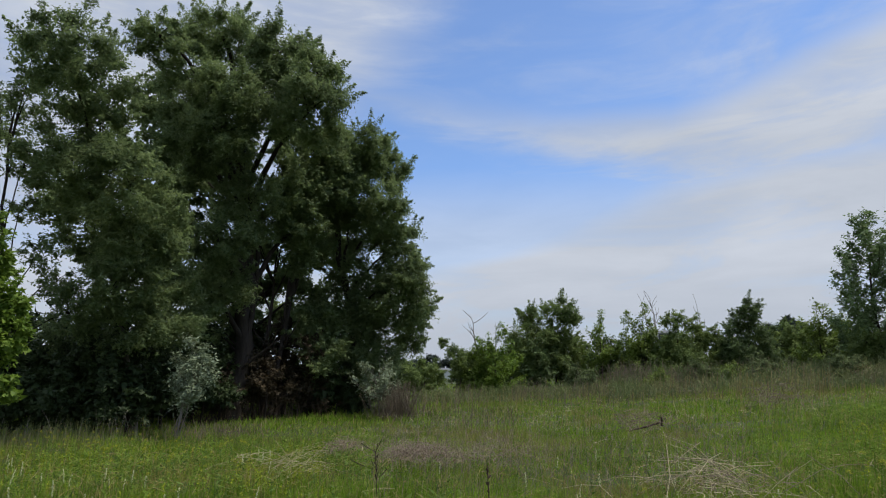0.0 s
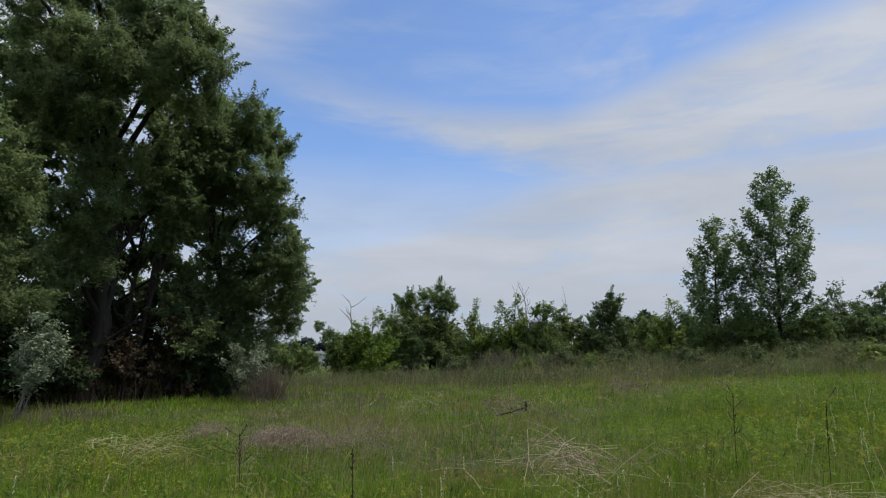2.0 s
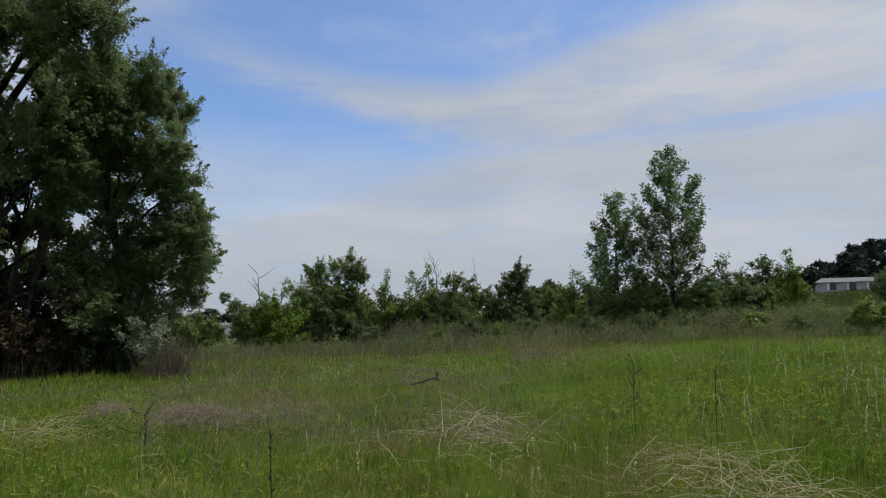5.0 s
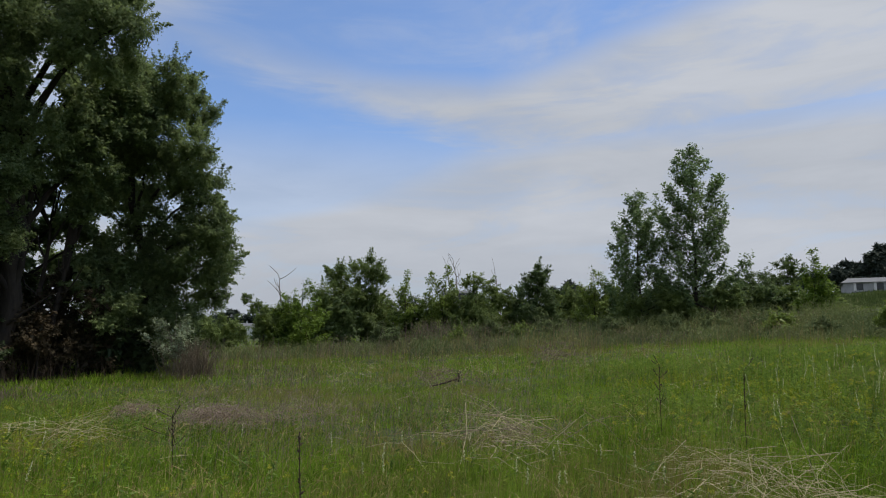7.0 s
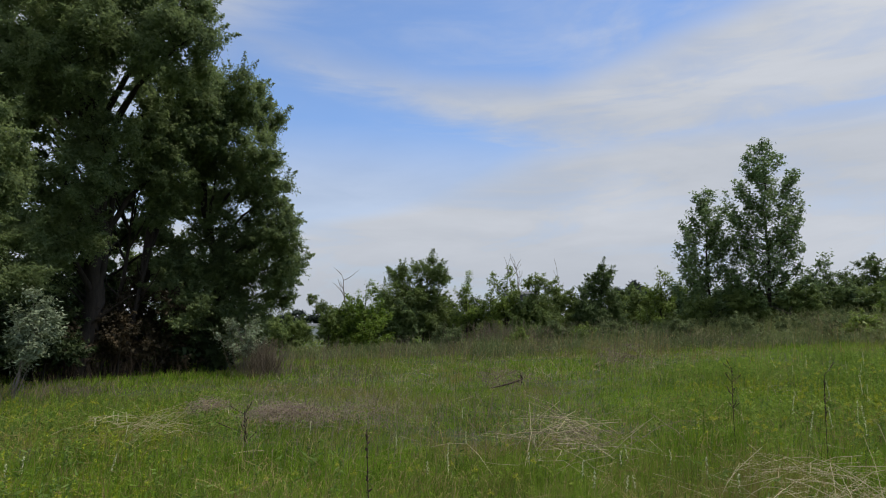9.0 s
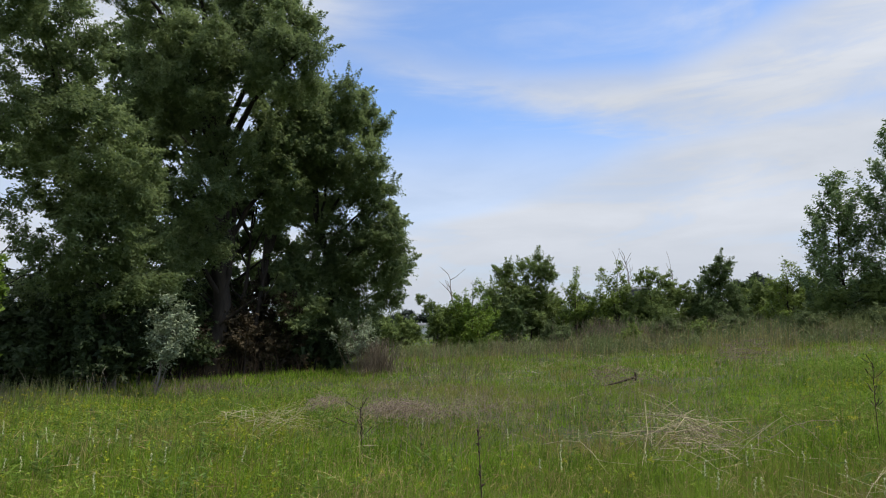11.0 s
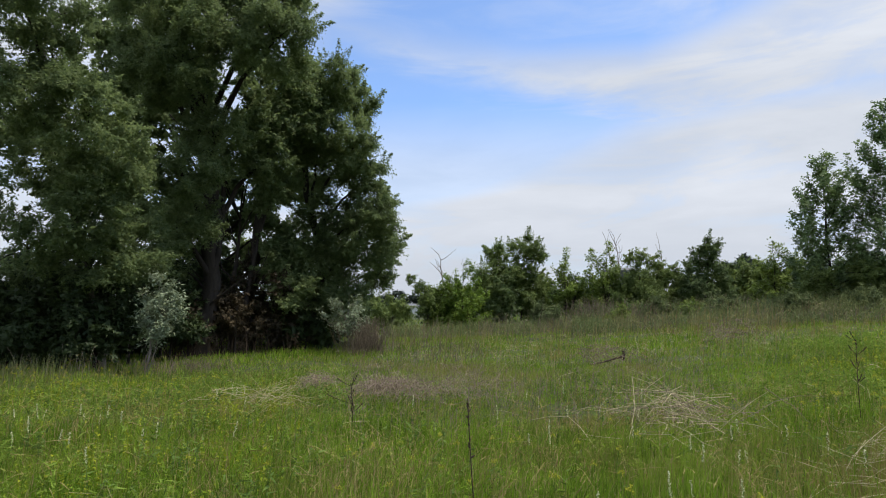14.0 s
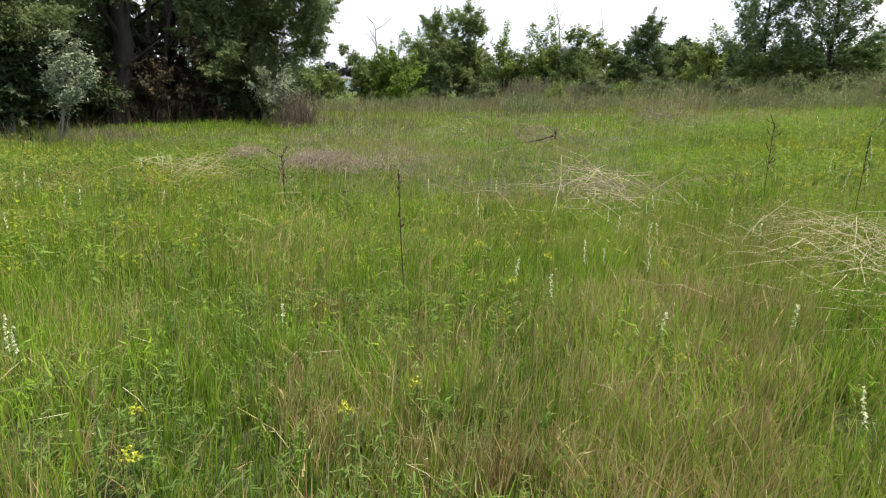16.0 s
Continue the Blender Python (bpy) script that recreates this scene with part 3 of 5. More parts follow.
lawn("meadow_grass", "meadow grass behind and around the standing place", M_GRASS, 31,
     [(0.0, 1.25, 7000, 0.0034, 2), (0.6, 6, 36000, 0.010, 1), (6, 16, 24000, 0.024, 1), (16, 40, 16000, 0.06, 1)], (0.14, 0.50), 1.3, None, (60.0, 320.0))
lawn("meadow_grass", "short grass at the standing place", M_GRASS, 32, [(0.0, 1.25, 5000, 0.0034, 2)], (0.10, 0.40), 0.6)


# ---------------------------------------------------------------- the old poplars
OLD = "tall old poplar with dense dark green crown"
tree("poplar_tree", 23, [(-24.7, -3.5), (-26.3, 3.0), (-29.1, 15.4), (-32.8, 25.8)],
     [(-32.8, 24.5, 1.18, 1.38), (-29.9, 21.6, 1.26, 1.62), (-31.3, 16.4, 1.62, 1.39), 
      (-26.7, 15.3, 1.25, 1.44), (-29.0, 10.9, 1.1, 0.9), (-25.5, 10.5, 1.59, 1.22),
      (-27.4, 6.7, 1.45, 1.0), (-23.9, 12.0, 1.12, 0.96), (-25.9, 3.8, 1.7, 0.9), (-29.4, 2.6, 1.2, 0.8),
      (-22.9, 5.1, 1.28, 1.38)], M_POPLAR, OLD + ", its foot among shrubs", trunk_r=0.17, seed=21, group="old poplars", ragged=0.26, sprays=1.0, hang=4.0, lobes=13, lobe=0.35, leaf=(0.078, 0.051), core=0.6, cover=0.86, tall=0.75)
tree("poplar_tree", 26, [(-17.6, -2.8), (-17.3, 3.4), (-17.1, 11.5), (-18.6, 20.0), (-20.2, 28.4)],
     [(-25.7, 27.1, 1.05, 1.02), (-20.4, 28.0, 1.68, 1.20), (-15.5, 27.4, 1.52, 1.20), (-11.7, 25.9, 1.06, 1.28), (-22.7, 24.0, 1.66, 1.56),
      (-17.8, 23.5, 1.98, 1.72), (-12.5, 22.9, 1.5, 1.51), (-22.7, 19.5, 1.22, 1.04), (-20.0, 20.3, 1.27, 1.3), (-11.4, 19.9, 1.38, 1.23),
      (-17.3, 14.9, 1.61, 1.16), (-19.6, 11.4, 1.34, 1.34), (-12.8, 13.2, 1.11, 1.05), (-20.0, 7.1, 1.61, 1.4),
      (-21.2, 3.4, 1.2, 0.9)], M_POPLAR, OLD + ", thick and leaning", trunk_r=0.40, seed=22, group="old poplars", ragged=0.26, sprays=1.0, hang=2.3, lobes=15, lobe=0.36, leaf=(0.080, 0.053), core=0.6, cover=0.82, depth=4.0)
tree("poplar_tree", 28, [(-14.0, -2.8), (-13.6, 3.5), (-13.4, 8.3), (-12.2, 15.7), (-11.7, 20.1)],
     [(-13.5, 16.6, 1.2, 1.28), (-11.5, 11.1, 1.08, 0.75), (-11.0, 4.7, 1.17, 1.43), (-10.4, 2.2, 1.1, 0.9),
      (-10.0, 17.3, 1.24, 1.44)], M_POPLAR, OLD + ", inside the clump", leaf=(0.105, 0.068), trunk_r=0.28, seed=23, group="old poplars", ragged=0.26, sprays=1.0, hang=2.3, lobes=15, lobe=0.36, core=1.2, cover=0.95)
tree("poplar_tree", 29, [(-7.4, -2.1), (-7.8, 3.6), (-9.0, 9.4), (-9.5, 15.8), (-7.0, 20.3)],
     [(-7.0, 20.1, 1.31, 1.11), (-4.9, 18.5, 1.0, 1.05), (-8.5, 18.3, 1.3, 1.64), (-5.4, 14.5, 1.29, 1.34), (-8.4, 13.4, 1.53, 1.46),
      (-4.3, 11.5, 1.16, 1.18), (-2.8, 9.0, 1.02, 1.04), (-7.2, 8.7, 1.64, 1.15), (-4.7, 6.3, 1.64, 1.39), (-2.9, 3.6, 0.88, 0.87),
      (-8.1, 4.0, 1.73, 1.61), (-6.1, 1.6, 1.36, 1.22), (-2.0, 6.1, 0.56, 0.89), (-10.2, 16.0, 1.2, 1.3), (-10.0, 20.2, 1.0, 1.1)],
     M_POPLAR, OLD + ", at the meadow's edge", leaf=(0.084, 0.055), trunk_r=0.26, seed=24, group="old poplars", ragged=0.36, sprays=1.0, hang=1.2, lobes=15, lobe=0.38, core=0.6, cover=0.80)

tree("poplar_tree", 27.5, [(-15.3, -2.6), (-15.0, 4.0), (-14.6, 12.0)],
     [(-12.5, 10.8, 0.75, 1.09), (-11.1, 5.5, 0.92, 1.06), (-17.0, 9.6, 0.49, 1.42), (-17.2, 5.3, 0.61, 0.92), (-24.0, 18.4, 0.63, 0.96), (-13.4, 14.2, 0.94, 0.99), (-21.6, 17.9, 0.83, 0.83), (-22.9, 21.0, 0.87, 0.87)],
     M_POPLAR, "slim dark poplar stem between the old poplars", leaf=(0.096, 0.062), trunk_r=0.14, seed=27, group="old poplars", cover=0.9, core=2.0, lobes=11, hang=2.0)
tree("poplar_tree", 32, [(-18.0, -2.0), (-17.0, 6.0), (-17.5, 16.0), (-20.0, 24.0)],
     [(-18.8, 19.8, 1.1, 1.2), (-20.2, 17.0, 1.0, 1.0), (-23.4, 8.2, 1.3, 1.3), (-25.0, 10.6, 1.1, 1.1), (-20.8, 7.6, 1.0, 1.1), (-24.5, 14.5, 1.1, 1.2), (-21.8, 15.8, 0.9, 1.0), (-31.5, 13.2, 1.1, 1.0), (-29.5, 14.2, 1.1, 1.1), (-28.0, 18.0, 1.1, 1.2),
      (-14.6, 8.2, 0.9, 0.8), (-13.2, 8.8, 0.9, 0.9), (-16.0, 7.4, 0.8, 0.9), (-25.4, 21.3, 1.22, 1.7), (-25.3, 17.8, 1.08, 1.24), (-23.4, 17.1, 1.11, 0.97), (-22.7, 13.0, 1.1, 1.09), (-18.4, 18.1, 0.92, 1.16), (-14.7, 20.3, 0.69, 1.2), (-15.7, 11.6, 1.06, 0.84), (-12.5, 16.7, 1.39, 1.47), (-11.1, 7.4, 1.08, 1.11), (-13.9, 5.4, 0.92, 1.08), (-15.7, 3.9, 1.03, 1.2), (-18.8, 9.0, 1.27, 1.63), (-9.3, 10.9, 1.25, 1.29)],
     M_POPLAR, OLD + ", behind the others", trunk_r=0.25, seed=26, group="old poplars", leaf=(0.165, 0.108), cover=0.8, core=1.6, lobes=10, hang=2.0)

tree("poplar_tree", 22, [(-34.0, -3.2), (-34.5, 4.0), (-35.2, 14.0), (-35.0, 21.0)],
     [(-34.5, 20.9, 0.63, 0.89), (-35.2, 17.8, 0.61, 0.6), (-34.2, 15.5, 0.55, 0.51), (-37.6, 17.3, 0.64, 1.33), (-37.3, 11.7, 0.63, 0.8), (-33.9, 12.6, 0.55, 0.47), (-32.4, 9.4, 0.56, 0.47), (-31.1, 7.3, 0.64, 0.42), (-34.5, 24.1, 0.57, 0.91), (-37.9, 21.7, 0.52, 0.85), (-35.5, 19.8, 0.48, 0.52), (-30.1, 4.8, 0.58, 0.5)],
     M_POPLAR, "slender poplar with an airy crown beside the old ones", trunk_r=0.09, seed=28, group="old poplars", cover=0.42, core=0.0,
     lobes=10, ragged=0.4, sprays=1.0)

tree("poplar_tree", 22.0, [(-24.6, -4.0), (-26.0, 3.0), (-28.6, 13.5), (-31.5, 23.0)],
     [(-29.6, 17.1, 0.43, 0.38), (-30.6, 20.4, 0.46, 0.52), (-28.5, 14.2, 0.32, 0.31), (-26.3, 7.7, 0.35, 0.3), (-27.5, 10.3, 0.29, 0.27), (-31.7, 23.6, 0.48, 0.71)],
     M_POPLAR, "slender poplar with a thin bare grey trunk", trunk_r=0.10, seed=29, group="old poplars", bark=M_GREYBARK, cover=0.6, core=0.1,
     lobes=8, ragged=0.3, sprays=0.8, depth=0.8)


def bare_trunk(line, d, r, seed, label):
    """A leaning trunk with a few broken side branches, its crown lost in those of its neighbours."""
    rng = np.random.default_rng(seed)
    base = foot(line[0][0], d)
    thing = stand("poplar_tree", base, label, "tree", "old poplars")
    wood = Tubes(9)
    spine = curve([base - (0, 0, 0.15)] + [spot(az, el, d) for az, el in line[1:]], 14, r * 0.2, rng)
    wood.add(spine, r * (1 - 0.6 * np.linspace(0, 1, 14)) * (1 + 0.35 * np.exp(-np.linspace(0, 14, 14))))
    for k in range(7):
        s = spine[4 + k]
        e = s + np.array([rng.normal(0, 0.9), rng.normal(0, 0.5), rng.uniform(0.4, 1.4)])
        wood.add(curve([s, (s + e) / 2 + rng.normal(0, 0.1, 3), e], 6), np.linspace(r * 0.3, 0.012, 6))
    wood.make("trunk", M_BARK, thing, origin=base)


bare_trunk([(-18.0, -2.8), (-17.2, 1.0), (-16.6, 5.0), (-16.2, 12.0)], 26.0, 0.20, 33, "leaning grey poplar trunk in the shade of the clump")
bare_trunk([(-14.4, -2.6), (-14.0, 2.0), (-13.2, 7.0)], 27.0, 0.13, 34, "slim grey poplar trunk in the shade of the clump")

# fresh green tree beside the clump
tree("maple_tree", 16, [(-35.5, -3.3), (-35.9, 2.9), (-36.3, 8.9)],
     [(-36.4, 9.8, 0.46, 0.7), (-34.6, 8.3, 0.24, 0.53), (-35.2, 5.4, 0.47, 0.68), (-33.5, 3.0, 0.37, 0.46), (-35.4, 1.3, 0.55, 0.66),
      (-33.6, 5.3, 0.27, 0.35), (-33.6, -0.6, 0.28, 0.33), (-37.5, 6.0, 0.8, 0.9), (-38.0, 2.0, 0.9, 0.9)],
     M_LIME, "small tree with bright yellow-green fresh leaves", trunk_r=0.07, leaf=(0.10, 0.08), depth=0.8, seed=25)

# shrubs under the poplars; their leaf tone carries the shade of the crowns
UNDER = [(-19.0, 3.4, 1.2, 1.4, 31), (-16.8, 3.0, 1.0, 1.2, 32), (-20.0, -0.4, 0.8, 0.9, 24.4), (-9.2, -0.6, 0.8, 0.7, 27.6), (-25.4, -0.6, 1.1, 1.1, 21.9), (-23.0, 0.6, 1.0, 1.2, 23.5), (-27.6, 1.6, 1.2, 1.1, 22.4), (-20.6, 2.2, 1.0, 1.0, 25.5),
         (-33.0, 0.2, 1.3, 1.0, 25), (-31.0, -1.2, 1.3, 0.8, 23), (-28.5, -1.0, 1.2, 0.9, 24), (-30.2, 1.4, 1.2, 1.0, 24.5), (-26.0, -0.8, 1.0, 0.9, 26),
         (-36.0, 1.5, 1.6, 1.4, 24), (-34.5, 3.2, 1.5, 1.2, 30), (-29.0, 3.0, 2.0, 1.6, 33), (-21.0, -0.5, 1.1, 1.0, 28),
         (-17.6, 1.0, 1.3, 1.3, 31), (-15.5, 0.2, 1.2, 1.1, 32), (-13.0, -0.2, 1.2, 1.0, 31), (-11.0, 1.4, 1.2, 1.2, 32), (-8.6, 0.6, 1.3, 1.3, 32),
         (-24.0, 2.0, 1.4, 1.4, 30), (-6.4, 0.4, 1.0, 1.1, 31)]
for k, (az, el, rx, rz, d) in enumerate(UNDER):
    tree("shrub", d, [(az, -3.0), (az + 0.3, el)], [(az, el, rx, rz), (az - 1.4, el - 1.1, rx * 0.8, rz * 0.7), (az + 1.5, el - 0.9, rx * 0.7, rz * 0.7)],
         M_UNDER, "leafy shrub under the poplars with shade put into leaf colour", "shrub", trunk_r=0.05, depth=1.0, seed=40 + k, leaf=(0.13, 0.085) if d < 26 else (0.28, 0.18), lobes=8, core=0.9, cover=0.75, ragged=0.3, sprays=1.0,
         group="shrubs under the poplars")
RUSTY = [(-18.4, -0.6, 0.7, 0.7, 25.6), (-16.2, 0.4, 0.7, 0.8, 26.4), (-12.4, -0.6, 0.8, 0.6, 26.6), (-10.4, 0.2, 0.8, 0.7, 27.6), (-16.0, 1.8, 0.8, 0.9, 27.0), (-14.2, 4.0, 0.6, 0.8, 28.0), (-13.4, 1.2, 0.8, 0.9, 27.6), (-15.0, 0.0, 0.7, 0.6, 26.0), (-11.6, 2.6, 0.8, 0.9, 27.0)]
for k, (az, el, rx, rz, d) in enumerate(RUSTY):
    tree("withered_shrub", d, [(az, -3.0), (az + 0.2, el)], [(az, el, rx, rz), (az + 1.2, el - 1.4, rx * 0.8, rz * 0.8)], M_RUST,
         "withered shrub with rusty brown leaves beneath the poplars", "shrub", trunk_r=0.04, depth=0.8, seed=60 + k,
         leaf=(0.10, 0.07), lobes=9, cover=0.32, core=0.3, ragged=0.5, sprays=1.0, group="withered shrubs")

rising_tree("silver_shrub", -21.8, 20, 3.2, [0.08, 0.16, 0.36, 0.60, 0.68, 0.52, 0.18], M_SILVER, "silver-leaved oleaster shrub with pale forked stems", 70, 22,
            (0.10, 0.042), 6400, 0.026, "", 0.48, 0.32, 4, "shrub", 1.1, M_PALE, 0.40)
rising_tree("grey_shrub", -5.5, 25.6, 2.1, [0.10, 0.20, 0.75, 1.25, 1.15, 0.5], M_SILVER, "grey-green oleaster shrub over a brown thicket of twigs", 71, 20,
            (0.11, 0.046), 2600, 0.03, "", 0.45, 0.0, 4, "shrub", 0.8, M_PALE, 0.36)

# ---------------------------------------------------------------- the twin young poplars
rising_tree("young_poplar", 33.7, 40, 12.3, [0.9, 1.4, 1.95, 2.1, 1.95, 1.75, 1.5, 1.05, 0.3], M_YOUNG, "slender young poplar with open grey-green crown", 31, 64, (0.15, 0.115),
            14000, 0.10, "twin poplars", 0.16, steep=0.85, shoot=0.55)
rising_tree("young_poplar", 38.3, 40, 15.7, [1.0, 1.6, 2.4, 2.6, 2.4, 2.2, 2.1, 1.9, 1.4, 0.4], M_YOUNG, "taller young poplar with open grey-green crown", 32, 90, (0.15, 0.115),
            25000, 0.14, "twin poplars", 0.14, steep=0.85, shoot=0.55)

# ---------------------------------------------------------------- the hedge
HEDGE = [
    ("hedge_shrub", 44, [(1.5, -0.5), (1.5, 1.6)], [(2.2, 1.6, 1.15, 1.12), (0.0, 3.2, 0.38, 0.38), (0.8, 2.4, 0.46, 0.45)], M_HEDGE,
     "low green shrub with an arching branch in the hedge"),
    ("hedge_tree", 47, [(9.7, -0.8), (9.9, 3.5)], [(7.7, 5.3, 1.21, 1.05), (10.0, 5.8, 1.43, 0.97), (11.3, 5.4, 0.79, 0.96), (7.0, 3.1, 1.6, 1.52),
     (8.1, 1.6, 1.78, 1.58), (11.0, 1.6, 1.56, 1.76), (9.2, 4.0, 0.99, 0.8), (10.8, 3.5, 1.1, 1.0), (8.5, 3.2, 1.2, 1.2)], M_HEDGE, "round-crowned dark tree standing above the hedge"),
    ("hedge_tree", 45, [(19.8, -0.7), (19.8, 3.4)], [(19.5, 4.9, 0.7, 0.74), (21.0, 4.4, 0.68, 0.65), (20.0, 2.9, 1.55, 0.91), (19.7, 1.1, 2.06, 1.25),
     (22.2, 3.3, 0.67, 0.89)], M_HEDGE, "green bushy tree with a ragged top in the hedge"),
    ("hedge_tree", 46, [(24.8, -0.7), (25.1, 3.3)], [(25.4, 5.5, 0.98, 0.72), (24.6, 4.4, 1.06, 0.94), (26.0, 3.7, 1.1, 1.25), (24.0, 2.4, 1.49, 1.43),
     (26.0, 1.5, 1.28, 1.23)], M_DARK, "dense dark green tree in the hedge"),
    ("hedge_shrub", 38.6, [(39.5, 0.4), (39.6, 2.7)], [(36.3, 3.0, 0.9, 0.75), (39.7, 3.2, 0.9, 0.8), (37.6, 2.3, 0.9, 0.7), (33.0, 2.7, 0.9, 0.8),
     (40.9, 3.2, 0.7, 0.7)], M_HEDGE, "wide green shrub behind the twin poplars"),
    ("hedge_shrub", 45, [(37.0, 0.4), (37.0, 2.7)], [(32.4, 3.7, 1.28, 0.95), (35.2, 3.4, 1.24, 1.04), (37.4, 3.2, 1.21, 0.95), (39.8, 3.3, 1.17, 1.01), (41.3, 3.8, 0.82, 0.79)], M_DARK,
     "dark hedge growth behind the twin poplars"),
    ("hedge_tree", 48, [(42.6, 0.8), (42.7, 3.1)], [(42.5, 4.2, 1.37, 0.91), (43.7, 3.5, 1.17, 1.05), (41.6, 2.9, 1.21, 1.14)], M_DARK,
     "dark green bush in the hedge on the slope"),
    ("hedge_tree", 50, [(45.0, 1.3), (45.0, 3.9)], [(45.0, 5.9, 0.69, 0.55), (45.6, 4.8, 0.85, 0.77), (44.4, 4.4, 0.86, 0.86)], M_DARK,
     "thinly leaved dark tree in the hedge on the slope"),
    ("hedge_shrub", 40, [(52.8, 1.6), (52.9, 3.3)], [(53.0, 3.9, 0.62, 0.78), (53.9, 3.8, 0.82, 0.94), (54.8, 3.6, 1.0, 1.0)], M_DARK,
     "rounded dark green shrub on the slope"),
]
for k, (name, d, stem, blobs, mat, label) in enumerate(HEDGE):
    tree(name, d, stem, blobs, mat, label, "tree" if "tree" in name else "shrub", trunk_r=0.08, leaf=(0.105, 0.065), depth=1.6, seed=80 + k, group="hedge",
         cover=0.85, lobe=0.38, ragged=0.3, sprays=1.0, tall=0.95, core=0.7)
for k, (az, el, w, h, d) in enumerate([(-3.4, 0.6, 0.9, 0.8, 40), (-1.6, 0.9, 0.9, 0.75, 42), (1.9, 1.2, 0.7, 0.9, 43)]):
    tree("hedge_shrub", d, [(az, -0.8), (az, el)], [(az, el, w, h), (az + 0.7, el - 0.5, w * 0.8, h * 0.7), (az - 0.8, el - 0.4, w * 0.7, h * 0.7)], M_HEDGE,
         "low green bush at the end of the hedge", "shrub", trunk_r=0.03, leaf=(0.11, 0.06), lobes=8, depth=0.8, seed=96 + k, group="hedge", cover=0.7, ragged=0.3, sprays=1.0)
SHOOTS = [(4.6, 42, 5.0, [1.68, 2.38, 2.24, 1.54, 0.35], M_LIME, "bright green small tree with upright shoots in the hedge"),
          (3.0, 43, 3.2, [1.40, 1.96, 1.68, 0.42], M_FRESH, "low bright green bush of upright shoots in the hedge"),
          (13.6, 45, 5.8, [1.68, 2.24, 1.82, 1.12, 0.28], M_FRESH, "light green airy tree in the hedge"),
          (17.1, 45, 6.4, [1.68, 2.10, 1.54, 0.84, 0.21], M_FRESH, "slim green tree in the hedge"),
          (30.0, 44, 5.9, [2.10, 2.52, 2.10, 1.26, 0.28], M_FRESH, "fresh green tree beside the twin poplars"),
          (31.6, 45, 4.4, [1.96, 2.10, 1.40, 0.42], M_HEDGE, "green bush beside the twin poplars"),
          (46.8, 42, 6.8, [1.40, 2.10, 1.82, 1.12, 0.42, 0.14], M_LIME, "yellow-green young tree with upright shoots on the slope")]
for k, (az, d, top, widths, mat, label) in enumerate(SHOOTS):
    rising_tree("hedge_tree", az, d, top, widths, mat, label, 150 + k, 44, (0.155, 0.09), 6600, 0.06, "hedge", 0.1, 0.0, 3)
# the growth that closes the hedge between its trees, to the height of its skyline
SKYLINE = [(-6, 0.6), (-1.5, 1.3), (0.8, 1.9), (2.6, 2.9), (4.4, 3.8), (6.0, 4.4), (12.2, 4.4), (14.6, 4.0), (17.5, 4.6), (20.0, 4.8), (23.5, 4.4), (26.0, 4.9),
           (29.5, 4.5), (32.0, 4.4), (36.0, 4.2), (41.0, 4.3), (44.0, 4.8), (47.0, 4.6), (49.0, 3.0), (56.0, 3.4)]
for k in range(27):
    az = -3.6 + 1.95 * k
    if abs(az - 0.4) < 0.9 or az > 47.5:
        continue
    rng = np.random.default_rng(300 + k)
    d = 46.5 + rng.uniform(-1.5, 2.5)
    f = foot(az, d)
    top = float(np.interp(az, [p[0] for p in SKYLINE], [p[1] for p in SKYLINE])) - rng.uniform(0.1, 0.7)
    high = 1.62 + d * math.tan(radians(top)) - f[2]
    mid = lambda z: math.degrees(math.atan2(f[2] + z - 1.62, d))
    tree("hedge_shrub", d, [(az, -0.6), (az, mid(high * 0.6))],
         [(az, mid(high * 0.72), 0.85, high * 0.26), (az + 0.9, mid(high * 0.50), 1.0, high * 0.28), (az - 0.8, mid(high * 0.42), 1.0, high * 0.28),
          (az + 0.3, mid(high * 0.22), 1.1, high * 0.22)], (M_DARK, M_HEDGE, M_HEDGE)[k % 3],
         "leafy green shrub closing the hedge between its trees", "shrub", trunk_r=0.04, leaf=(0.18, 0.11), lobes=7, core=0.8, cover=0.6,
         depth=1.0, seed=110 + k, group="hedge", ragged=0.35, sprays=1.0, tall=0.95)


# ---------------------------------------------------------------- dead wood
def snag(az, d, top_el, seed, label, thick=0.07, twigs=7):
    rng = np.random.default_rng(seed)
    base = foot(az, d)
    thing = stand("dead_tree", base, label, "tree", "dead trees")
    top = spot(az - 0.5, top_el, d)
    wood = Tubes(5)
    line = curve([base, base * 0.4 + top * 0.6 + (0.15, 0, 0), top], 9, 0.04, rng)
    wood.add(line, np.linspace(thick, 0.015, 9))
    for k in range(twigs):
        s = line[4 + k % 5]
        e = s + np.array([rng.normal(0, 0.5), rng.normal(0, 0.3), rng.uniform(0.5, 1.3)])
        wood.add(curve([s, (s + e) / 2 + rng.normal(0, 0.08, 3), e], 5), np.linspace(thick * 0.4, 0.01, 5))
    wood.make("trunk", M_PALE, thing, origin=base)


snag(3.0, 46, 5.4, 501, "bare dead stem rising from the hedge")
snag(18.3, 48, 6.5, 502, "bare grey dead tree rising from the hedge", 0.06, 9)
snag(22.0, 48, 5.6, 503, "thin bare dead tree rising from the hedge", 0.04, 6)
snag(17.6, 48, 6.2, 504, "bare dead branch tips above the hedge", 0.04, 6)


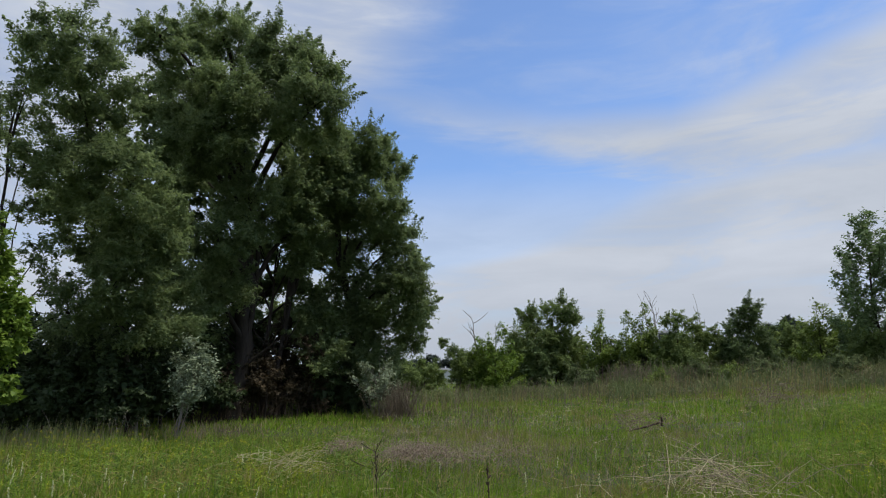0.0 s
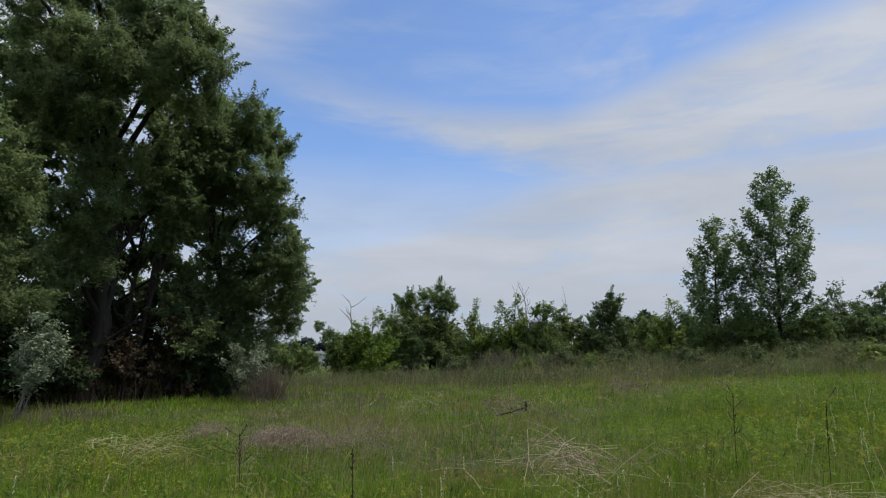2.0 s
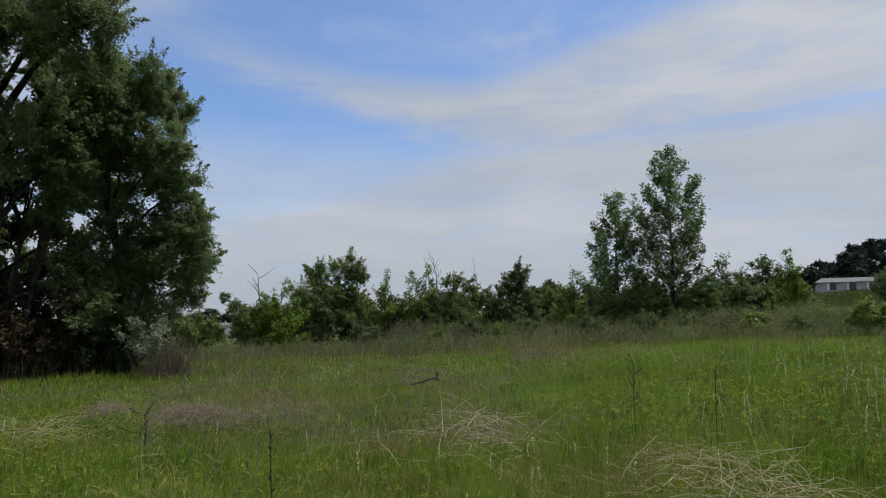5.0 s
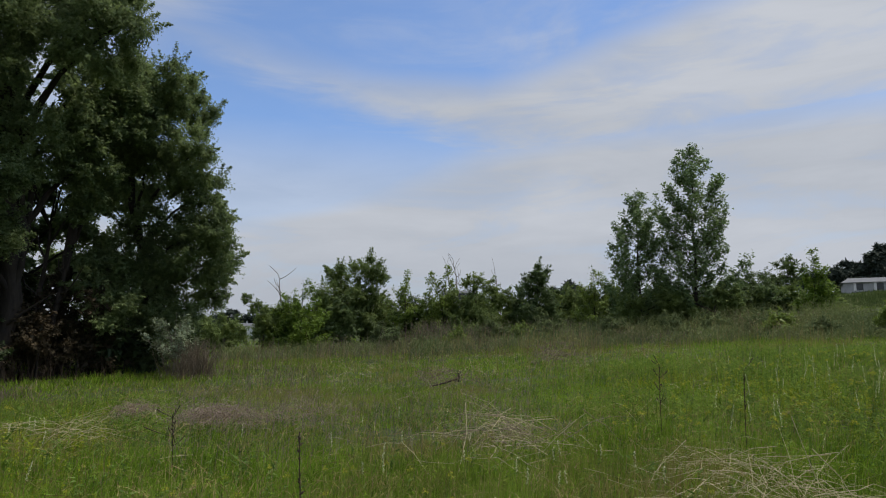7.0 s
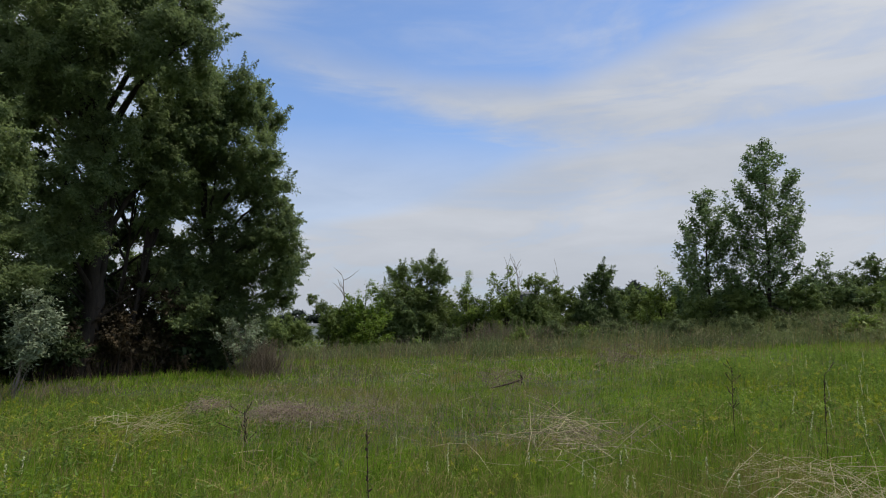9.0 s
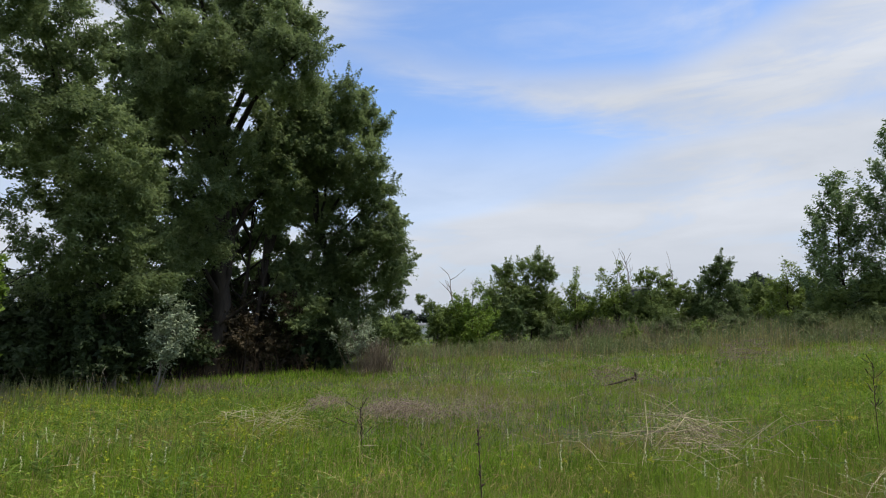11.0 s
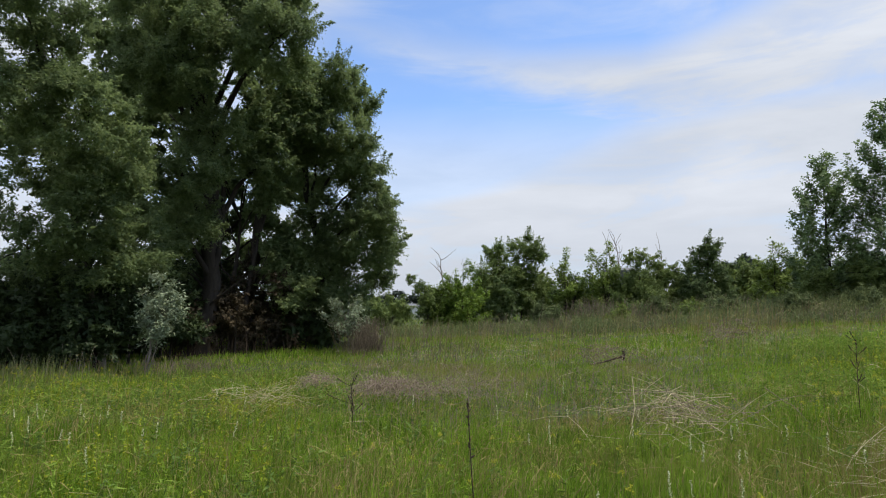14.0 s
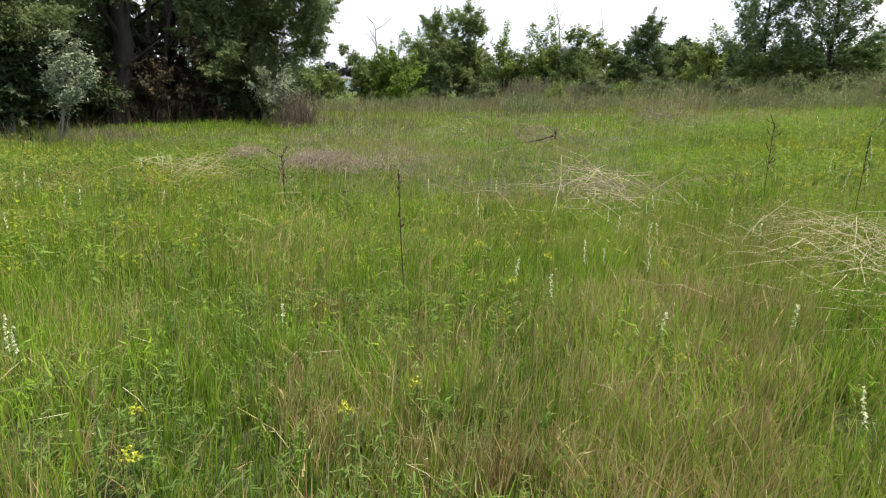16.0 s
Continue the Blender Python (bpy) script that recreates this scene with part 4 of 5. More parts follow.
def lattice(az, d, wide, high, count, mat, name, label, category, seed, thick=0.006, single=True):
    """A thicket of thin upright twigs, each a piece of its own if they can be told apart."""
    rng = np.random.default_rng(seed)
    base = foot(az, d)
    thing = stand(name, base, label, category)
    wood = Tubes(4)
    for k in range(count):
        x, y = base[0] + rng.normal(0, wide * 0.5), base[1] + rng.normal(0, wide * 0.35)
        b = np.array([x, y, float(ground(x, y)) - 0.03])
        h = high * rng.uniform(0.45, 1.0)
        e = b + np.array([rng.normal(0, 0.28) * h, rng.normal(0, 0.28) * h, h])
        line, r = curve([b, (b + e) / 2 + rng.normal(0, 0.06, 3), e], 5), np.linspace(thick, thick * 0.4, 5)
        if single:
            wood = Tubes(4)
            wood.add(line, r)
            wood.make("twig", mat, thing, origin=base)
        else:
            wood.add(line, r)
    if not single:
        wood.make("twig_tangle", mat, thing, kind="stuff", origin=base)
    return thing


lattice(-4.0, 25.4, 0.8, 1.5, 430, M_TWIG, "twig_thicket", "brown leafless twig thicket beside the grey shrub", "thicket", 511, 0.009, False)
lattice(-24.5, 20.6, 2.2, 1.1, 26, M_PALE, "withered_weed", "pale withered weed stand at the foot of the poplars", "weed", 512, 0.005)
lattice(-30.0, 20.2, 2.6, 0.9, 22, M_PALE, "withered_weed", "pale withered weed stand along the shrubs", "weed", 513, 0.005)
lattice(-19.0, 20.3, 1.3, 0.5, 260, M_TWIG, "brush_heap", "low heap of brown dead brush at the poplars' edge", "brush heap", 514, 0.007, False)
lattice(2.0, 33.0, 1.2, 1.3, 40, M_TWIG, "withered_weed", "dark withered weed stand before the hedge", "weed", 515, 0.010)
lattice(1.0, 28.0, 0.9, 0.8, 30, M_TWIG, "withered_weed", "dark withered weed stand in the meadow", "weed", 516, 0.008)


# ---------------------------------------------------------------- tall weeds before the hedge
def weeds(name, label, mat, seed, n, az0, az1, d0, d1, high, wide, leafy=8, leaf=(0.13, 0.04), lean=0.16):
    """A loose stand of tall weeds, low at its near edge and patchy."""
    rng = np.random.default_rng(seed)
    a, u = np.radians(rng.uniform(az0, az1, n)), rng.uniform(0, 1, n) ** 0.7
    d = d0 + (d1 - d0) * u
    x, y = d * np.sin(a), d * np.cos(a)
    keep = rng.uniform(0, 1, n) < 0.08 + 0.92 * clumped(x, y, 1.6, seed)
    x, y, u = x[keep], y[keep], u[keep]
    h = rng.uniform(high * 0.5, high, len(x)) * (0.5 + 0.5 * u) * (0.5 + 0.7 * clumped(x, y, 2.6, seed + 1))
    v, f = blades(rng, x, y, h, np.full(len(x), wide), lean, 2)
    if leafy:
        t = rng.uniform(0.2, 1.02, (len(x), leafy))
        tip = v.reshape(-1, 5, 3)
        p = tip[:, :2].mean(1)[:, None] * (1 - t[..., None]) + tip[:, 4][:, None] * t[..., None] + rng.normal(0, 0.05, (*t.shape, 3))
        lv, lf = leaves(rng, p.reshape(-1, 3), leaf[0], leaf[1], -1.6, facing=rng.normal(0, 1, (p.size // 3, 3)))
        f = np.concatenate([f, lf + len(v)])
        v = np.concatenate([v, lv])
    return tagged(piece(name, v, f, mat), label, "weeds", kind="stuff")


weeds("tall_weeds", "loose band of tall dark weeds before the hedge", M_WEED, 521, 9000, 14, 56, 29.5, 40, 1.35, 0.010, 6, (0.20, 0.030))
weeds("tall_weeds", "grey-green mugwort among the weeds before the hedge", M_MUGWORT, 526, 4200, 14, 54, 30.5, 39.5, 1.3, 0.009, 8, (0.16, 0.028))
weeds("tall_weeds", "thinner weeds along the hedge foot", M_WEED, 522, 3200, -2, 18, 33, 42, 0.95, 0.009, 6, (0.20, 0.030))
weeds("dry_weeds", "dry tan weed stems standing in the meadow", M_DRY, 523, 3400, -2, 50, 19, 38, 1.25, 0.0055, 0)
weeds("dry_weeds", "brown dead weed stems before the hedge", M_TWIG, 524, 2600, 6, 42, 28, 40, 1.6, 0.008, 3, (0.10, 0.02))
weeds("dry_weeds", "dark dry weed stems standing near the poplars", M_TWIG, 527, 420, -2, 6, 20, 29, 0.95, 0.006, 2, (0.06, 0.02))
weeds("dry_weeds", "pale dry weed stand before the hedge", M_DRY, 528, 170, 23.5, 30.5, 26, 32, 1.6, 0.006, 3, (0.07, 0.02), 0.10)
weeds("dry_weeds", "tan dry weed stand before the hedge", M_DRY, 529, 240, 12.0, 22.0, 29, 36, 1.4, 0.006, 2, (0.07, 0.02), 0.10)
weeds("edge_weeds", "rank tall grass along the poplars", M_WEED, 525, 2600, -40, -17, 17.5, 21, 0.70, 0.005, 0)

lattice(16.3, 38.5, 2.2, 1.7, 420, M_TWIG, "twig_thicket", "reddish-brown leafless thicket before the hedge", "thicket", 517, 0.010, False)
lattice(19.8, 38.0, 1.6, 1.3, 260, M_TWIG, "twig_thicket", "brown leafless thicket before the hedge", "thicket", 518, 0.010, False)
# these two take the dark stalk colour to imitate deep shade under the poplars
lattice(-15.0, 26.6, 1.9, 1.2, 200, M_STALK, "twig_thicket", "brown twig thicket at the poplars' foot, darkened for deep shade", "thicket", 519, 0.009, False)
lattice(-18.6, 25.2, 1.4, 0.8, 150, M_STALK, "twig_thicket", "low brown twig thicket at the poplars' foot, darkened for deep shade", "thicket", 520, 0.008, False)
SAPLINGS = [(11.9, 38, 0.9, 0.75, M_MUGWORT), (18.0, 36.5, 0.6, 0.5, M_FRESH), (21.0, 38, 0.8, 0.7, M_MUGWORT), (26.0, 37, 0.8, 0.6, M_MUGWORT),
            (31.5, 36, 0.7, 0.6, M_MUGWORT), (39.5, 36, 0.6, 0.55, M_MUGWORT), (42.5, 35, 0.6, 0.5, M_MUGWORT), (44.3, 34, 0.7, 0.6, M_FRESH),
            (47.0, 33, 0.6, 0.45, M_MUGWORT), (51.9, 32.0, 0.42, 0.85, M_FRESH), (36.0, 36.5, 0.7, 0.6, M_MUGWORT), (23.5, 38.5, 0.7, 0.6, M_FRESH)]
for k, (az, d, w, h, mat) in enumerate(SAPLINGS):
    f = foot(az, d)
    el = math.degrees(math.atan2(f[2] + h * 1.1 - 1.62, d))
    tree("sapling", d, [(az, 0.0), (az, el)], [(az, el, w, h), (az - 0.8, el - 0.4, w * 0.6, h * 0.6), (az + 0.9, el - 0.3, w * 0.6, h * 0.7)], mat,
         "ragged young bush among the weeds before the hedge", "bush", trunk_r=0.025, leaf=(0.13, 0.055), lobes=8, lobe=0.42, cover=0.7, depth=0.8,
         seed=700 + k, ragged=0.35, sprays=1.0, core=0.3, group="bushes before the hedge", many=True)


# ---------------------------------------------------------------- heaps of dead stems
def heap(az, d, long, low, high, count, mat, name, label, seed, thick=0.0035, reach=0.3, turn=0.0, spread=0.9, single=True, deep=0.5, steep=0.45):
    """Dead stems lying criss-cross on and in the grass."""
    rng = np.random.default_rng(seed)
    base = foot(az, d)
    thing = stand(name, base, label, "stem heap", "heaps of dead stems")
    wood = Tubes(4)
    out = np.array([math.sin(radians(az)), math.cos(radians(az)), 0])
    across = np.array([out[1], -out[0], 0])
    for k in range(count):
        u, w = rng.normal(0, 0.42), rng.normal(0, 0.42)
        c = base + across * u * long * 0.5 + out * w * long * deep
        a = rng.normal(radians(turn), spread)
        half = long * reach * rng.uniform(0.3, 1.0) * 0.5
        way = (across * math.cos(a) + out * math.sin(a)) * half
        g = float(ground(c[0], c[1]))
        fall = math.exp(-(u * u + w * w) * 1.2)
        mid = c.copy()
        mid[2] = g + low + (high - low) * fall * rng.uniform(0.1, 1.0)
        p0, p2 = mid - way, mid + way
        tilt = rng.normal(0, steep) * half
        p0[2], p2[2] = mid[2] - abs(rng.normal(0, 0.15)) * half - tilt, mid[2] - abs(rng.normal(0, 0.25)) * half + tilt
        p0[2], p2[2] = max(p0[2], g + 0.02), max(p2[2], g + 0.02)
        mid = mid + rng.normal(0, 0.13, 3) * half
        t = thick * rng.uniform(0.55, 1.35)
        line = curve([p0, mid, p2], 6, 0.045 * half, rng)
        if single:
            wood = Tubes(4)
        wood.add(line, np.linspace(t, t * 0.45, 6))
        if single:
            wood.make("stem", mat, thing, origin=base)
    if not single:
        wood.make("stem_tangle", mat, thing, kind="stuff", origin=base)
    return thing


heap(-1.9, 12.9, 1.9, 0.18, 0.52, 620, M_HEAP, "stem_heap", "flattened heap of fine brown-pink dead stems in the grass", 531, 0.0030, 0.35, 0, 1.2, False, 0.5, 0.3)
heap(-8.3, 14.2, 1.15, 0.22, 0.50, 300, M_HEAP, "stem_heap", "small heap of brown dead stems in the grass", 532, 0.0030, 0.45, 0, 1.0, False)
heap(4.5, 12.2, 2.6, 0.25, 0.62, 170, M_HEAP, "stem_heap", "sprawl of thin dry stems in the grass", 533, 0.0024, 0.40, 20, 1.2, False)
heap(20.6, 8.9, 2.1, 0.26, 0.62, 52, M_STRAW, "stem_heap", "tangled heap of straw-coloured dead stalks", 534, 0.0040, 0.80, 140, 1.0, True, 1.0, 0.40)
heap(22.8, 9.0, 2.3, 0.18, 0.58, 90, M_HEAP, "stem_heap", "tangle of grey dead stalks beside the straw heap", 535, 0.0034, 0.6, 40, 0.9)
heap(38.6, 6.7, 2.0, 0.18, 0.50, 84, M_STRAW, "stem_heap", "tangled heap of long pale dead stalks", 536, 0.0026, 0.70, 165, 1.0, True, 0.9, 0.35)
heap(41.5, 6.9, 2.3, 0.16, 0.46, 66, M_STRAW, "stem_heap", "tangle of pale dead stalks in the grass", 544, 0.0024, 0.6, 20, 1.0, True, 0.7, 0.3)
heap(-13.2, 11.0, 1.6, 0.30, 0.66, 46, M_STRAW, "stem_heap", "tuft of pale bent grass stems", 537, 0.0026, 0.75, 10, 0.45)
heap(46.0, 6.0, 1.7, 0.18, 0.50, 56, M_STRAW, "stem_heap", "scatter of long pale dead stalks", 538, 0.0034, 0.7, 20, 0.9)
heap(16.8, 20, 2.2, 0.2, 0.6, 120, M_TWIG, "stem_heap", "grey-brown twiggy clump in the meadow", 539, 0.006, 0.5, 0, 1.2, False)
heap(27.0, 25, 2.6, 0.2, 0.9, 110, M_TWIG, "stem_heap", "brown dead weed clump in the meadow", 540, 0.007, 0.5, 0, 1.2, False)
heap(33.5, 2.9, 1.3, 0.10, 0.22, 2, M_STRAW, "stem_heap", "few long pale dead stalks lying in the grass", 542, 0.0036, 1.0, 10, 0.25, True, 0.4, 0.1)
heap(31.5, 4.9, 2.0, 0.20, 0.36, 3, M_STRAW, "stem_heap", "few long bent pale stalks lying over the grass", 543, 0.0034, 0.6, 170, 0.3, True, 0.4, 0.12)


def stalk(az, d, high, seed, label, branchy=0):
    rng = np.random.default_rng(seed)
    base = foot(az, d)
    thing = stand("dry_stalk", base, label, "stalk", "dark dry stalks")
    wood = Tubes(5)
    top = base + np.array([rng.normal(0, 0.03), rng.normal(0, 0.03), high])
    line = curve([base, (base + top) / 2 + rng.normal(0, 0.012, 3), top], 8)
    wood.add(line, np.linspace(0.0055, 0.0035, 8))
    for k in range(14):
        s = line[-1] - (line[-1] - line[-4]) * rng.uniform(0, 1)
        e = s + np.array([rng.normal(0, 0.012), rng.normal(0, 0.012), 0.02])
        wood.add([s, (s + e) / 2, e], [0.007, 0.008, 0.003])
    for k in range(branchy):
        s = line[4 + k % 4]
        e = s + np.array([rng.normal(0, 0.09), rng.normal(0, 0.06), rng.uniform(0.06, 0.16)])
        wood.add(curve([s, (s + e) / 2 + (0, 0, -0.01), e], 4), [0.003, 0.003, 0.005, 0.006])
    wood.make("stem", M_STALK, thing, origin=base)


stalk(4.5, 4.9, 1.05, 541, "dark dry flower stalk standing above the grass")
stalk(-5.4, 8.8, 0.80, 542, "dark branched dry stalk standing above the grass", 12)
stalk(34.8, 9.5, 1.15, 543, "dark dry weed stalk with side twigs", 10)
stalk(41.0, 9.0, 1.15, 544, "dark leaning dry weed stalk", 4)


def fallen_branch():
    base = foot(16.9, 19.0)
    thing = stand("fallen_branch", base, "dark fallen branch lying in the meadow", "branch")
    wood = Tubes(6)
    a, b = base + np.array([-0.55, 0, 0.10]), base + np.array([0.45, 0.1, 0.34])
    wood.add(curve([a, (a + b) / 2 + (0, 0, -0.03), b], 6), np.linspace(0.02, 0.035, 6))
    wood.add([b + (0, 0, -0.12), b + (0.01, 0, 0.02), b + (0.0, 0, 0.13)], [0.03, 0.035, 0.03])
    wood.make("wood", M_STALK, thing, origin=base)


fallen_branch()


# ---------------------------------------------------------------- meadow herbs and flowers
def herbs(name, label, mat, seed, n, r0, r1, high, leaf, count, az0=-40.0, az1=58.0, patch=(1.2, 0.3)):
    """Leafy upright herbs among the grass."""
    rng = np.random.default_rng(seed)
    x, y = sector(rng, n, r0, r1, az0, az1)
    keep = rng.uniform(0, 1, n) < np.clip((clumped(x, y, patch[0], seed) - patch[1]) * 2.0, 0.05, 1)
    keep &= rng.uniform(0, 1, n) < np.clip((np.degrees(np.arctan2(x, y)) - az0) / 14.0, 0, 1) ** 1.5
    x, y = x[keep], y[keep]
    h = rng.uniform(high * 0.5, high, len(x))
    v, f = blades(rng, x, y, h, np.full(len(x), 0.0022 + 0.0003 * r0), 0.2, 2)
    tip = v.reshape(-1, 5, 3)
    t = (np.arange(count) + rng.uniform(0, 1, (len(x), count))) / count * 0.8 + 0.2
    p = tip[:, :2].mean(1)[:, None] * (1 - t[..., None]) + tip[:, 4][:, None] * t[..., None]
    lv, lf = leaves(rng, p.reshape(-1, 3), leaf[0], leaf[1], -0.35)
    return tagged(piece(name, np.concatenate([v, lv]), np.concatenate([f, lf + len(v)]), mat), label, "herbs", kind="stuff")


herbs("meadow_herbs", "grey-green feathery herbs among the near grass", M_HERB, 551, 1700, 1.4, 5.0, 0.32, (0.055, 0.0085), 24, -56.0)
herbs("meadow_herbs", "leafy green herbs through the meadow", M_HERB, 552, 1900, 5, 14, 0.50, (0.085, 0.022), 14, -56.0)
herbs("meadow_herbs", "yellow-green leafy herbs in the sward", M_GRASS, 554, 3600, 3.4, 9.5, 0.40, (0.060, 0.010), 16, -60.0, 58.0, (0.8, 0.25))
herbs("meadow_herbs", "yellow-flowered bedstraw haze over the sward", M_BEDSTRAW, 555, 2600, 5.5, 17.0, 0.46, (0.034, 0.022), 14, -56.0, -10.0, (1.1, 0.25))
herbs("meadow_herbs", "yellow-flowered bedstraw on the rising side", M_BEDSTRAW, 556, 2000, 8.0, 18.0, 0.55, (0.040, 0.026), 14, 24.0, 58.0, (1.1, 0.25))
herbs("meadow_herbs", "bright leafy herbs before the poplars", M_LUSH, 557, 3000, 5.5, 18, 0.50, (0.085, 0.018), 13, -60.0, -6.0, (1.3, 0.2))
herbs("meadow_herbs", "bright leafy herbs on the rising side of the meadow", M_LUSH, 553, 6200, 8, 25, 0.66, (0.095, 0.017), 14, 22, 60, (1.5, 0.1))


def panicles(name, label, mat, seed, n, r0, r1, az0, az1, high, wide, nod=0.10, patch=(0.8, 0.35)):
    """Flowering grass stems, each with a narrow nodding head of spikelets."""
    rng = np.random.default_rng(seed)
    x, y = sector(rng, n, r0, r1, az0, az1)
    keep = rng.uniform(0, 1, n) < np.clip((clumped(x, y, patch[0], seed) - patch[1]) * 2.2, 0.06, 1)
    x, y = x[keep], y[keep]
    h = rng.uniform(high * 0.6, high, len(x))
    v, f = blades(rng, x, y, h, np.full(len(x), wide), 0.25, 2)
    tip = v.reshape(-1, 5, 3)
    way = unit(tip[:, 4] - tip[:, 2:4].mean(1))
    bow = unit(way * np.array([1, 1, 0]) + rng.normal(0, 0.3, (len(x), 3)) * np.array([1, 1, 0]))
    t = np.linspace(0, 1, 9)[None, :, None]
    head = high * 0.20
    p = tip[:, 4][:, None] + way[:, None] * t * head + (bow * nod)[:, None] * t * t - np.array([0, 0, nod * 0.45]) * t * t
    d = np.gradient(p, axis=1)
    side = unit(np.cross(d, rng.normal(0, 1, p.shape)))
    w = wide * 2.6 * (1.15 - t)
    grain = unit(d) * head * 0.20
    lv = np.stack([p - side * w * 0.3, p + side * w, p + grain + side * w * 0.5], 2).reshape(-1, 3)
    lf = np.arange(len(lv)).reshape(-1, 3) + len(v)
    return tagged(piece(name, np.concatenate([v, lv]), np.concatenate([f, lf]), mat), label, "grass", kind="stuff")


panicles("flowering_grass", "tan flowering grass stems with narrow nodding heads", M_DRY, 591, 1500, 1.7, 6.0, -10, 34, 0.66, 0.0021)
panicles("flowering_grass", "green flowering grass stems with narrow heads", M_GRASS, 592, 1400, 1.7, 7.0, -36, 44, 0.60, 0.0015, 0.06)
panicles("flowering_grass", "dry flowering grass standing between the stem heaps", M_HEAP, 593, 2000, 8.5, 17.0, -6, 24, 0.72, 0.0028, 0.10, (1.4, 0.25))
panicles("flowering_grass", "pale flowering grass through the meadow", M_DRY, 594, 2600, 6.0, 20.0, -34, 54, 0.66, 0.0028)


def petals(name, seed, centres, each, spread, size, mat):
    """Small petals round each centre, gathered into one flower head."""
    rng = np.random.default_rng(seed)
    c = np.repeat(np.asarray(centres, float), each, axis=0)
    out = unit(rng.normal(0, 1, (len(c), 3)))
    v, f = leaves(rng, c + out * spread, size, size * 0.9, 0.0, facing=out + np.array([0, 0, 0.3]))
    me = solid(name, v, f)
    me.materials.append(mat)
    return me


def stem_mesh(seed, high):
    rng = np.random.default_rng(seed)
    t = Tubes(4)
    t.add(curve([(0, 0, -0.03), (rng.normal(0, 0.02), rng.normal(0, 0.02), high * 0.5), (0, 0, high)], 5), np.linspace(0.003, 0.0018, 5))
    p = np.stack([np.zeros(14), np.zeros(14), rng.uniform(0.05, high * 0.8, 14)], 1)
    v, f = leaves(rng, p, 0.055, 0.014, -0.3)
    sv, sf = np.concatenate(t.verts), np.concatenate(t.faces)
    sf = np.concatenate([sf[:, [0, 1, 2]], sf[:, [0, 2, 3]]])
    me = solid("stem", np.concatenate([sv, v]), np.concatenate([sf, f + len(sv)]))
    me.materials.append(M_HERB)
    return me


def spike(seed, high):
    """A stem with a spike of small cream flowers."""
    rng = np.random.default_rng(seed)
    thing = stand("flower_spike", (0, 0, -50), "slender meadow plant with a spike of small cream-white flowers", "flower", "cream flower spikes")
    new("stem", stem_mesh(seed, high)).parent = thing
    z = np.linspace(high * 0.70, high * 1.03, 14)
    c = [(rng.normal(0, 0.004), rng.normal(0, 0.004), v) for v in z]
    new("flower_head", petals("flower_head", seed, c, 6, 0.005, 0.011, M_WHITE)).parent = thing
    return thing


def umbel(seed, high):
    """A stem with a flat head of yellow flowers."""
    rng = np.random.default_rng(seed)
    thing = stand("yellow_flower", (0, 0, -50), "leafy meadow plant with a head of small yellow flowers", "flower", "yellow meadow flowers")
    new("stem", stem_mesh(seed + 1, high)).parent = thing
    c = [(0.009 * math.sqrt(k) * math.cos(k * 2.4), 0.009 * math.sqrt(k) * math.sin(k * 2.4), high + rng.normal(0, 0.010) - 0.002 * k) for k in range(13)]
    new("flower_head", petals("flower_head", seed, c, 5, 0.006, 0.011, M_YELLOW)).parent = thing
    return thing


def sow(makers, seed, places, scale=(0.8, 1.2)):
    """Copies of the first plants at each place; the first ones stand at the first places."""
    rng = np.random.default_rng(seed)
    for k, (x, y) in enumerate(places):
        m = pose(x, y, float(ground(x, y)), rng.normal(0, 6), rng.normal(0, 6), rng.uniform(0, 360))
        if k < len(makers):
            makers[k].matrix_basis = m
        else:
            copy_thing(makers[k % len(makers)], m)


def patchy(seed, n, r0, r1, az0, az1, scale):
    rng = np.random.default_rng(seed)
    x, y = sector(rng, n * 4, r0, r1, az0, az1)
    keep = np.argsort(-(clumped(x, y, scale, seed) + rng.uniform(0, 0.6, n * 4)))[:n]
    return list(zip(x[keep].tolist(), y[keep].tolist()))


def near(list_of):
    return [tuple(spot(az, 0, d)[:2]) for az, d in list_of]


sow([spike(561, 0.44), spike(562, 0.52), spike(563, 0.38), spike(564, 0.47)], 565,
    near([(-27.1, 3.8), (-27.6, 3.6), (-6.8, 3.8), (14.0, 4.5), (17.7, 4.1), (20.8, 4.9), (22.5, 5.4), (23.2, 6.4), (25.6, 6.5), (25.8, 4.9),
          (26.8, 3.8), (34.5, 6.5), (37.3, 4.1), (43.7, 2.9), (-25.4, 9.9), (-24.7, 10.0), (-23.7, 9.7), (-15.9, 8.0), (-22.3, 8.3), (-21.4, 8.1),
          (-26.1, 7.2), (-0.3, 10.1), (9.7, 7.5), (32.3, 7.2)])
    + patchy(566, 44, 5.5, 13, -36, -14, 1.6) + patchy(567, 16, 6, 12, 4, 30, 2.0))
sow([spike(581, 0.80), spike(582, 0.90), spike(583, 0.72)], 584, patchy(568, 70, 8, 18, 38, 57, 60.0))
sow([umbel(571, 0.36), umbel(572, 0.44), umbel(573, 0.40)], 574,
    near([(-20.5, 2.7), (-20.2, 2.3), (-2.3, 2.4), (4.7, 2.7), (14.4, 4.0), (29.4, 3.2), (-12.9, 6.4), (-19.0, 6.6), (27.6, 5.2), (37.8, 6.3), (2.4, 6.9),
          (-3.8, 7.0), (-7.2, 5.2), (16.9, 4.7)])
    + patchy(575, 100, 9, 19, -36, -16, 2.6) + patchy(576, 22, 5, 9, -12, 20, 1.2))
sow([umbel(585, 0.64), umbel(586, 0.74), umbel(587, 0.68)], 588, patchy(577, 150, 8, 18, 31, 57, 1.6))


